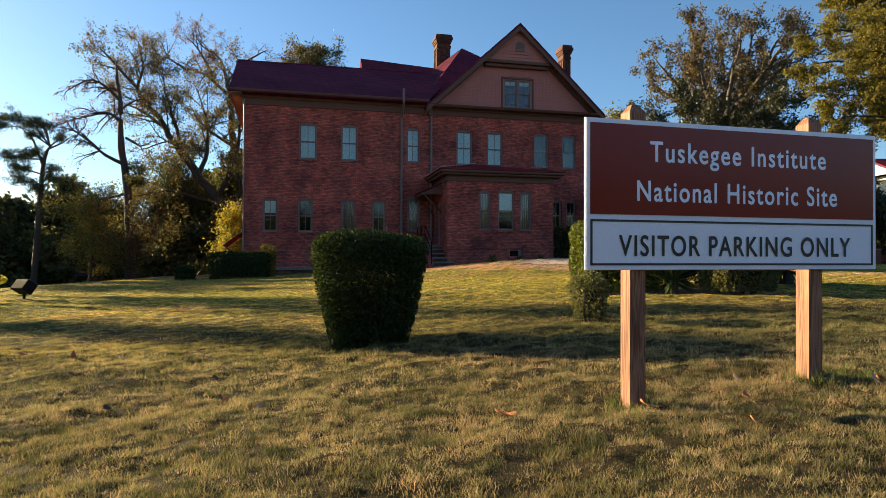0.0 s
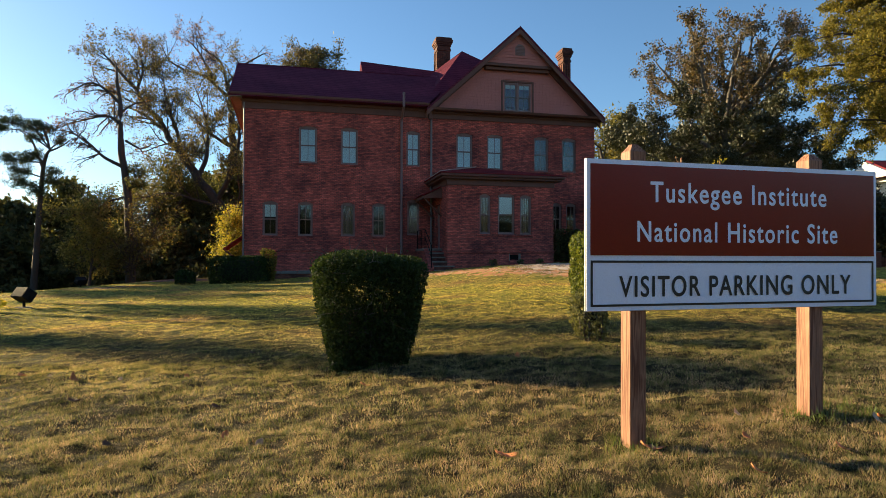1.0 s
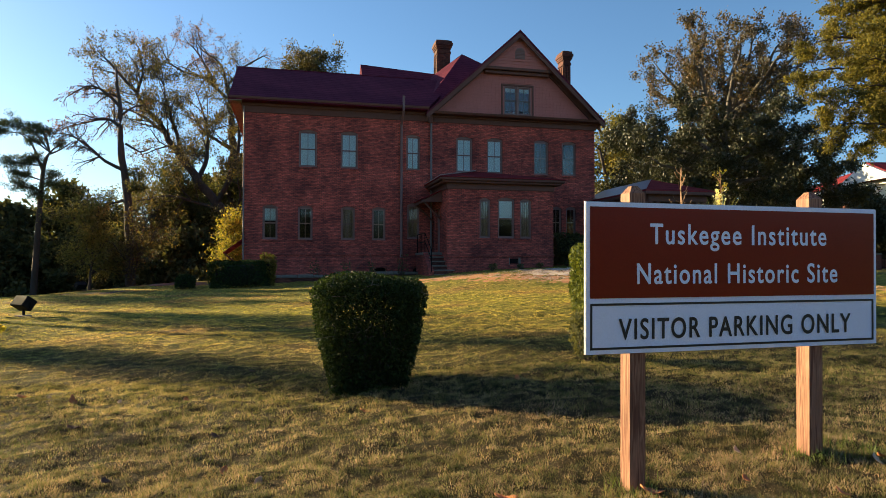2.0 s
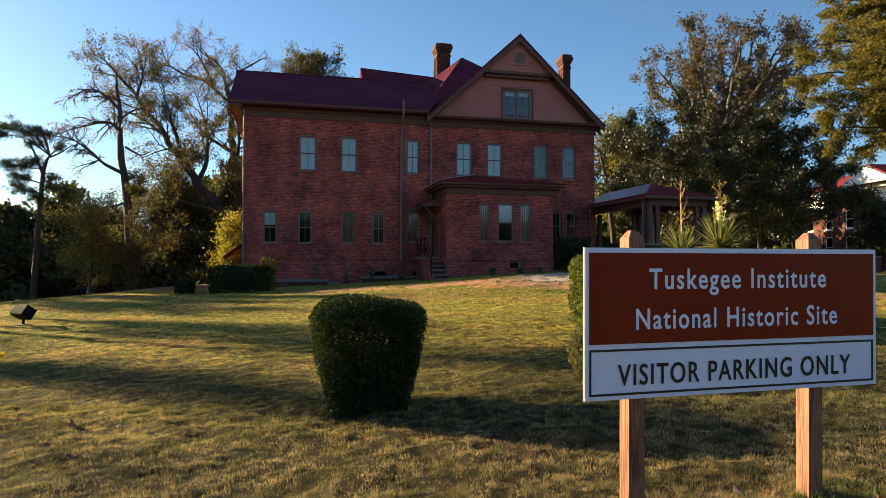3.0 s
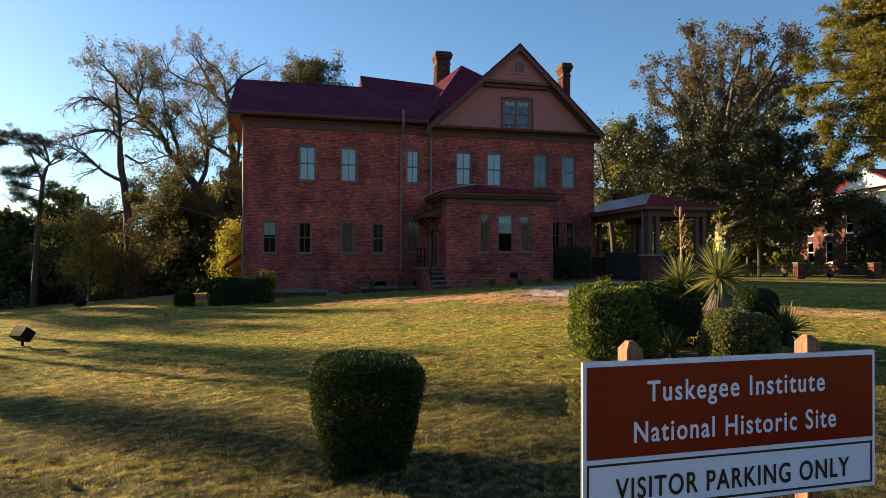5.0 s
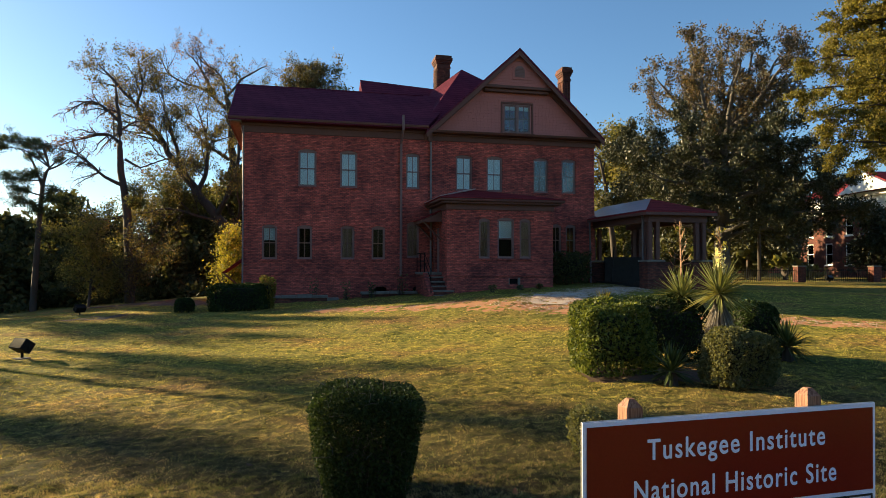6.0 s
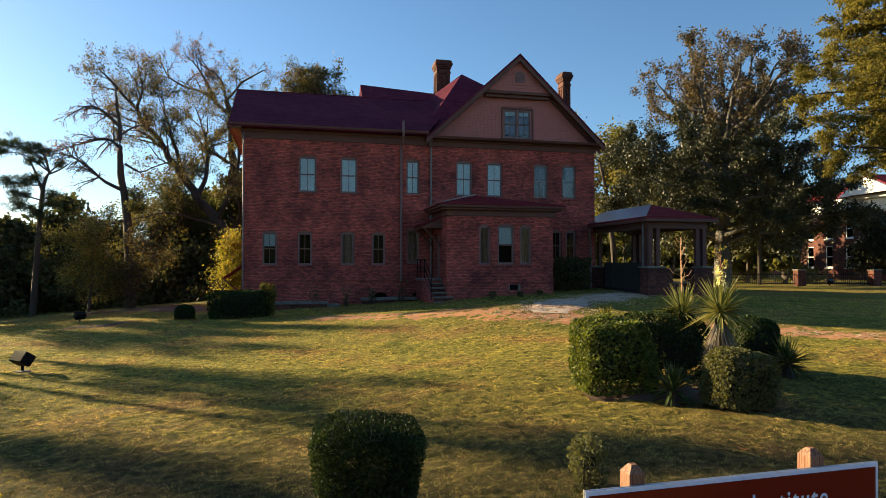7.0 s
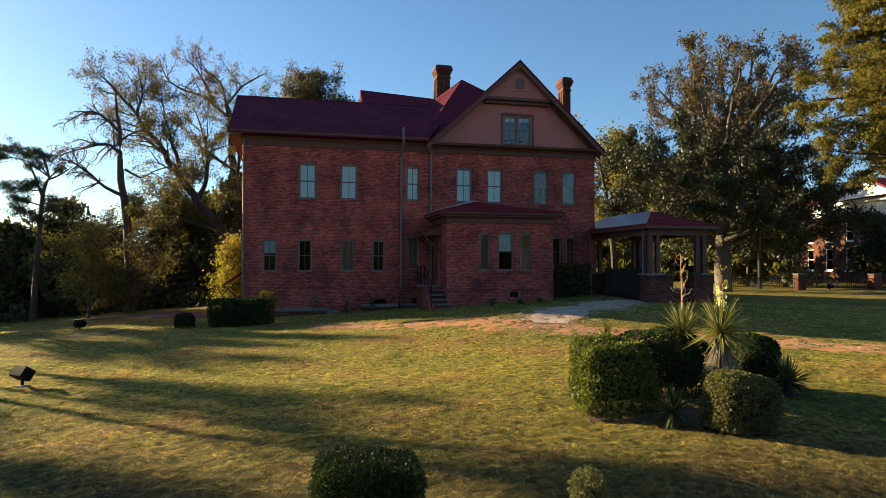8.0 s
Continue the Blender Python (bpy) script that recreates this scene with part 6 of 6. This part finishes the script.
# ---------------------------------------------------------------- floodlights on the lawn
def floodlight(x, y, turn, tilt, size, label):
    t = thing("floodlight", pose(x, y, lie(x, y), 0, 0, turn), label, "floodlight", "lawn floodlights")
    part("stem", rod(bmesh.new(), (0, 0, -0.05), (0, 0, 0.20 * size), 0.03 * size), IRON, t)
    part("concrete_pad", boxes((-0.12, 0.12, -0.12, 0.12, -0.03, 0.025), bevel=0.01), STONE, t)
    b = boxes((-0.21 * size, 0.21 * size, -0.13 * size, 0.13 * size, -0.13 * size, 0.12 * size), bevel=0.012)
    bmesh.ops.rotate(b, cent=(0, 0, 0), matrix=Matrix.Rotation(radians(tilt), 3, "X"), verts=b.verts)
    bmesh.ops.translate(b, vec=(0, 0, 0.29 * size), verts=b.verts)
    body = part("lamp_housing", b, IRON, t)
    b = boxes((-0.18 * size, 0.18 * size, -0.1 * size, 0.1 * size, 0.121 * size, 0.128 * size))
    bmesh.ops.rotate(b, cent=(0, 0, 0), matrix=Matrix.Rotation(radians(tilt), 3, "X"), verts=b.verts)
    bmesh.ops.translate(b, vec=(0, 0, 0.29 * size), verts=b.verts)
    part("lens", b, SIGN_BLACK, body)
    b = bmesh.new()
    for s in (-1, 1):
        rod(b, (s * 0.225 * size, 0, 0.29 * size), (s * 0.225 * size, 0, 0.18 * size), 0.012)
    rod(b, (-0.225 * size, 0, 0.18 * size), (0.225 * size, 0, 0.18 * size), 0.012)
    part("yoke", b, IRON, t)


floodlight(-9.2, 13.9, -25, -35, 1.0, "black box floodlight on a short stem")
floodlight(-14.6, 25.5, 60, -55, 0.95, "black floodlight on the shaded lawn")
floodlight(29.0, 47.5, 200, -45, 1.2, "black floodlight near the fence")


# ---------------------------------------------------------------- fence, pole and buildings beyond
fence = thing("iron_fence", pose(21.0, 47.5, 0, 0, 0, 4), "black iron picket fence between brick piers", "fence")
gz = land(25, 48)
for k in range(4):
    # darker brick puts the piers' shade into their colour
    p = part("pier", boxes((k * 6.0 - 0.3, k * 6.0 + 0.3, -0.3, 0.3, gz - 0.3, gz + 1.15)), BRICK_DARK, fence)
    part("pier_cap", boxes((k * 6.0 - 0.36, k * 6.0 + 0.36, -0.36, 0.36, gz + 1.152, gz + 1.25), bevel=0.03), STONE, p)
    if k < 3:
        for zz in (0.15, 0.85):
            part("rail", boxes((k * 6.0 + 0.3, k * 6.0 + 5.7, -0.02, 0.02, gz + zz, gz + zz + 0.04)), IRON, fence)
picket = None
for k in range(3):
    for j in range(36):
        if picket is None:
            picket = part("picket", boxes((-0.011, 0.011, -0.011, 0.011, gz + 0.05, gz + 1.0)), IRON, fence)
            ob = picket
        else:
            ob = new("picket", picket.data)
            ob.parent = fence
        ob.location = (k * 6.0 + 0.38 + j * 0.15, 0.034, 0)

pole = thing("utility_pole", pose(25.5, 51.0, land(25, 51)), "plain weathered wooden pole", "pole")
part("shaft", rod(bmesh.new(), (0, 0, -0.3), (0, 0, 8.0), 0.14, 0.10, 10), BARK, pole)

hall = thing("brick_hall", pose(43.0, 80.0, 0, 0, 0, -88), "two storey brick hall with white cornice and red roof", "building")
holes = []
for k in range(8):
    a = 1.6 + 3.4 * k
    holes += [(a, a + 1.25, 1.8, 4.2), (a, a + 1.25, 5.0, 7.0)]
# front takes the darker brick, its tree shade put into the colour
part("front_wall", pierced(0, 29, 0.0, 7.4, 0, 0.35, holes), BRICK_DARK, hall)
part("side_wall", boxes((0, 0.35, 0.36, 12, 0, 7.4), (28.65, 29, 0.36, 12, 0, 7.4)), BRICK_FAR, hall)
part("inner_wall", boxes((0.4, 28.6, 2.0, 2.1, 0, 7.4)), UNLIT_INSIDE, hall)
part("entablature", boxes((-0.3, 29.3, -0.35, 12, 7.4, 8.8), (-0.7, 29.7, -0.8, 12.4, 8.8, 9.2), bevel=0.05), WHITE_PAINT, hall)
part("roof", hull([(-0.9, -1.0, 9.2), (29.9, -1.0, 9.2), (-0.9, 12.6, 9.2), (29.9, 12.6, 9.2), (5, 6, 12.0), (24, 6, 12.0)]), ROOF_RED, hall)
part("pediment", hull([(13, -1.6, 9.2), (21, -1.6, 9.2), (17, -1.6, 11.0), (13, -1.3, 9.2), (21, -1.3, 9.2), (17, -1.3, 11.0)]), WHITE_PAINT, hall)
part("portico_roof", hull([(12.8, -1.28, 9.2), (21.2, -1.28, 9.2), (17, -1.28, 11.15), (12.8, 3.0, 9.2), (21.2, 3.0, 9.2), (17, 3.0, 11.15)]), ROOF_RED, hall)
for h in holes:
    w = new("window")
    w.parent = hall
    a, b, c, d = h
    part("window_frame", boxes((a, a + 0.1, 0.06, 0.16, c, d), (b - 0.1, b, 0.06, 0.16, c, d), (a + 0.1, b - 0.1, 0.06, 0.16, d - 0.1, d), (a + 0.1, b - 0.1, 0.06, 0.16, c, c + 0.1), (a + 0.1, b - 0.1, 0.07, 0.15, (c + d) / 2 - 0.04, (c + d) / 2 + 0.04)), WHITE_PAINT, w)
    part("pane", boxes((a + 0.1, b - 0.1, 0.10, 0.11, c + 0.1, d - 0.1)), GLASS, w)
    part("window_sill", boxes((a - 0.1, b + 0.1, -0.08, 0.1, c - 0.14, c - 0.003)), WHITE_PAINT, w)

cottage = thing("far_cottage", pose(46.0, 95.0, land(40, 60), 0, 0, 10), "small far house with red roof", "house")
part("wall", pierced(0, 8, -0.3, 3.0, 0, 0.3, [(1.5, 2.6, 1.0, 2.3), (5.0, 6.1, 1.0, 2.3)]), BRICK_FAR, cottage)
part("back_wall", boxes((0, 8, 5.7, 6, -0.3, 3.0)), BRICK_FAR, cottage)
part("roof", hull([(-0.5, -0.5, 3.0), (8.5, -0.5, 3.0), (-0.5, 6.5, 3.0), (8.5, 6.5, 3.0), (2, 3, 5.2), (6, 3, 5.2)]), ROOF_RED, cottage)

# low curb of stone slabs on brick along the foot of the wall
for u0, u1, lift in ((1.1, 3.9, 0.0), (5.4, 8.1, 0.14)):
    curb = thing("planter_curb", pose(-9.3, 29.25, lift, 0, 0, 13.4), "low brick planter curb capped with grey stone slabs", "curb")
    n = 4
    part("brick_course", boxes((u0 + 0.05, u1 - 0.05, -0.98, -0.72, -0.3, 0.33)), BRICK_DARK, curb)
    for k in range(n):
        a, c = u0 + (u1 - u0) * k / n, u0 + (u1 - u0) * (k + 1) / n
        part("slab", boxes((a, c - 0.015, -1.04 - 0.03 * (k % 2), -0.66, 0.333, 0.46 + 0.015 * ((k * 7) % 3)), bevel=0.02), STONE, curb)

# small plants along the foot of the wall
for x, y, sx, sz, leaf, sd in ((-5.9, 29.2, 0.55, 1.05, LEAF_DARK, 71), (-4.5, 29.5, 0.5, 0.9, LEAF_OLIVE, 72), (-1.9, 29.8, 0.8, 1.30, LEAF_OLIVE, 73), (-3.3, 29.5, 0.45, 0.75, LEAF_DARK, 74), (2.2, 27.8, 0.5, 0.35, LEAF_AUTUMN, 75), (3.4, 28.0, 0.4, 0.3, LEAF_DARK, 76), (4.3, 28.2, 0.35, 0.3, LEAF_AUTUMN, 77)):
    shrub("foundation_plant", x, y, 0, sx, sx, sz, leaf, 130, 0.10, "thin shrub at the foot of the brick wall", r=sx * 0.45, taper=0.3, lump=0.6, inset=0.55, core=0, seed=sd, stems=6)

# yellow-leaved sprig beside the lawn
rng = np.random.default_rng(81)
sprig = thing("young_sapling", pose(-3.42, 4.60, lie(-3.42, 4.6)), "thin sapling twig with a few yellow leaves", "sapling")
paths = [[(Vector((0, 0, -0.05)), 0.008), (Vector((0.05, 0, 0.4)), 0.006), (Vector((0.16, 0, 0.74)), 0.003)], [(Vector((0.05, 0, 0.4)), 0.005), (Vector((0.13, -0.02, 0.60)), 0.004), (Vector((0.30, 0, 0.64)), 0.002)]]
part("stem", tubes(paths, 5), BARK, sprig)
pts = np.array([[0.16, 0, 0.74], [0.14, 0, 0.70], [0.18, 0.01, 0.67], [0.12, 0, 0.66], [0.20, 0, 0.70]])
part("leaves", loose_leaves(rng, (np.repeat(pts, 3, 0) + rng.normal(0, 0.015, (15, 3))).astype(np.float32), 0.055, 0.035), LEAF_YELLOW, sprig)


# ---------------------------------------------------------------- fallen leaves
def fallen_leaf(x, y, size, turn, tilt, material, label, seed):
    """One curled dry leaf lying in the grass."""
    r = random.Random(seed)
    verts, faces, n = [], [], 7
    for i in range(n):
        f = i / (n - 1)
        w = 0.36 * size * math.sin(math.pi * (0.06 + 0.9 * f)) * (1 + 0.15 * r.uniform(-1, 1))
        z = 0.16 * size * (2 * f - 1) ** 2
        for k in (-1, 0, 1):
            verts.append((k * w, (f - 0.5) * size, z + abs(k) * 0.11 * size * r.uniform(0.2, 1.0)))
    for i in range(n - 1):
        for k in range(2):
            a = i * 3 + k
            faces.append((a, a + 1, a + 4, a + 3))
    ob = part("fallen_leaf", mesh_from(verts, faces), material, None, smooth=True)
    ob.matrix_basis = pose(x, y, lie(x, y) + 0.018, tilt, tilt * 0.4, turn)
    md = ob.modifiers.new("thick", "SOLIDIFY")
    md.thickness = 0.0012
    return tagged(ob, label, "leaf", "fallen leaves")


for k, (x, y, s, tn, tl, m) in enumerate(((-0.90, 3.08, 0.055, 20, 75, DEAD_PALE), (-3.02, 5.18, 0.13, 80, 48, DEAD_LEAF), (0.87, 2.68, 0.10, 80, 10, DEAD_LEAF), (0.26, 2.72, 0.10, 95, 8, DEAD_LEAF),
                                         (-2.02, 4.99, 0.06, 40, 20, DEAD_LEAF), (-1.67, 3.14, 0.06, 50, 15, MULCH), (1.44, 3.14, 0.05, 20, 30, DEAD_PALE), (-1.14, 3.30, 0.05, 0, 40, DEAD_LEAF),
                                         (-1.42, 3.95, 0.07, 60, 10, MULCH), (-3.55, 5.35, 0.09, 80, 8, DEAD_LEAF), (-3.35, 5.4, 0.05, 30, 20, DEAD_PALE), (1.95, 2.88, 0.06, 20, 40, DEAD_PALE), (2.02, 2.95, 0.05, 120, 30, DEAD_LEAF),
                                         (-0.55, 4.45, 0.08, 85, 8, DEAD_LEAF), (1.30, 2.75, 0.05, 10, 20, DEAD_LEAF), (1.62, 2.6, 0.06, 40, 20, DEAD_LEAF), (3.3, 7.0, 0.10, 80, 10, DEAD_LEAF), (-2.5, 4.3, 0.10, 85, 3, MULCH),
                                         (0.6, 5.2, 0.07, 10, 30, DEAD_LEAF), (1.15, 2.35, 0.06, 60, 25, DEAD_LEAF), (-2.6, 5.1, 0.05, 10, 20, DEAD_PALE), (-1.9, 6.3, 0.08, 80, 10, MULCH))):
    fallen_leaf(x, y, s, tn, tl, m, "pale dry leaf lying in the grass" if m is DEAD_PALE else "curled brown leaf lying in the grass", k)


# ---------------------------------------------------------------- grass
def turf(seed, bands):
    """Upright blades over the lawn that the camera sees, denser and finer where it is near."""
    rng = np.random.default_rng(seed)
    vs = []
    for y0, y1, density, width, length in bands:
        area = 0.80 * (y1 * y1 - y0 * y0) + 0.8 * (y1 - y0)
        n = int(area * density)
        y = np.sqrt(rng.uniform(y0 * y0, y1 * y1, n))
        x = rng.uniform(-1, 1, n) * (0.78 * y + 0.35)
        tuft = 0.60 * mottle(x, y, 22.0, 1) + 0.28 * mottle(x, y, 7.0, 2)
        keep = rng.random(n) < 0.80 + 0.7 * tuft
        inside = ((y - 29.0 - 0.238 * (x + 9.3)) > -0.4) & (x > -9.6) & (x < 24)
        keep &= ~inside
        if y1 > 12:
            worn_here = np.exp(-np.minimum(near_line(x, y, TRACK), 0.8 * near_line(x, y, PATH)) ** 2 / 1.2)
            keep &= rng.random(n) > 0.9 * worn_here
        x, y, tuft = x[keep], y[keep], tuft[keep]
        z = lies(x, y)
        n = len(x)
        az = rng.uniform(0, math.tau, n)
        lean = rng.uniform(0.3 if y1 < 7 else 0.7, 1.5, n)
        ln = length * rng.uniform(0.45, 1.15, n) * np.clip(1 + 1.5 * tuft, 0.3, 2.4)
        w = width * rng.uniform(0.6, 1.2, n) / 2
        tri = np.empty((n, 3, 3), dtype=np.float32)
        fx, fy = rng.uniform(0, math.tau, n), None
        cx, cy = np.cos(fx) * w, np.sin(fx) * w
        tri[:, 0] = np.column_stack((x - cx, y - cy, z - 0.006))
        tri[:, 1] = np.column_stack((x + cx, y + cy, z - 0.006))
        tri[:, 2] = np.column_stack((x + np.cos(az) * ln * np.sin(lean), y + np.sin(az) * ln * np.sin(lean), z + ln * np.cos(lean)))
        vs.append(tri)
    v = np.concatenate(vs)
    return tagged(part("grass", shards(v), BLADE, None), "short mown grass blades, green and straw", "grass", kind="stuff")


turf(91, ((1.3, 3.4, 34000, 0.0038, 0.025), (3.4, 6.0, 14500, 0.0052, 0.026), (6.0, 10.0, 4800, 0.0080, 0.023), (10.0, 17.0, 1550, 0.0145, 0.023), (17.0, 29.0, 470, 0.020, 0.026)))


def tuft_ring(name, spots, n, length, seed):
    """Longer grass that the mower misses, round the feet of posts."""
    rng = np.random.default_rng(seed)
    out = []
    for x, y, r in spots:
        a, q = rng.uniform(0, math.tau, n), r + np.abs(rng.normal(0, 0.05, n))
        px, py = x + q * np.cos(a), y + q * np.sin(a)
        pz = lies(px, py)
        az, lean, ln, w = rng.uniform(0, math.tau, n), rng.uniform(0.1, 1.1, n), length * rng.uniform(0.4, 1.2, n), rng.uniform(0.0015, 0.003, n)
        f = rng.uniform(0, math.tau, n)
        tri = np.empty((n, 3, 3))
        tri[:, 0] = np.column_stack((px - np.cos(f) * w, py - np.sin(f) * w, pz - 0.006))
        tri[:, 1] = np.column_stack((px + np.cos(f) * w, py + np.sin(f) * w, pz - 0.006))
        tri[:, 2] = np.column_stack((px + np.cos(az) * ln * np.sin(lean), py + np.sin(az) * ln * np.sin(lean), pz + ln * np.cos(lean)))
        out.append(tri)
    return tagged(part(name, shards(np.concatenate(out)), TUFT, None), "longer green grass round the sign posts", "grass", kind="stuff")


foot_left, foot_right = SIGN @ Vector((0.258, 0.052, 0)), SIGN @ Vector((1.205, 0.052, 0))
tuft_ring("grass_tufts", ((foot_left.x, foot_left.y, 0.05), (foot_right.x, foot_right.y, 0.05), (foot_right.x + 0.25, foot_right.y + 0.05, 0.05), (-0.63, 5.40, 0.34)), 240, 0.055, 92)
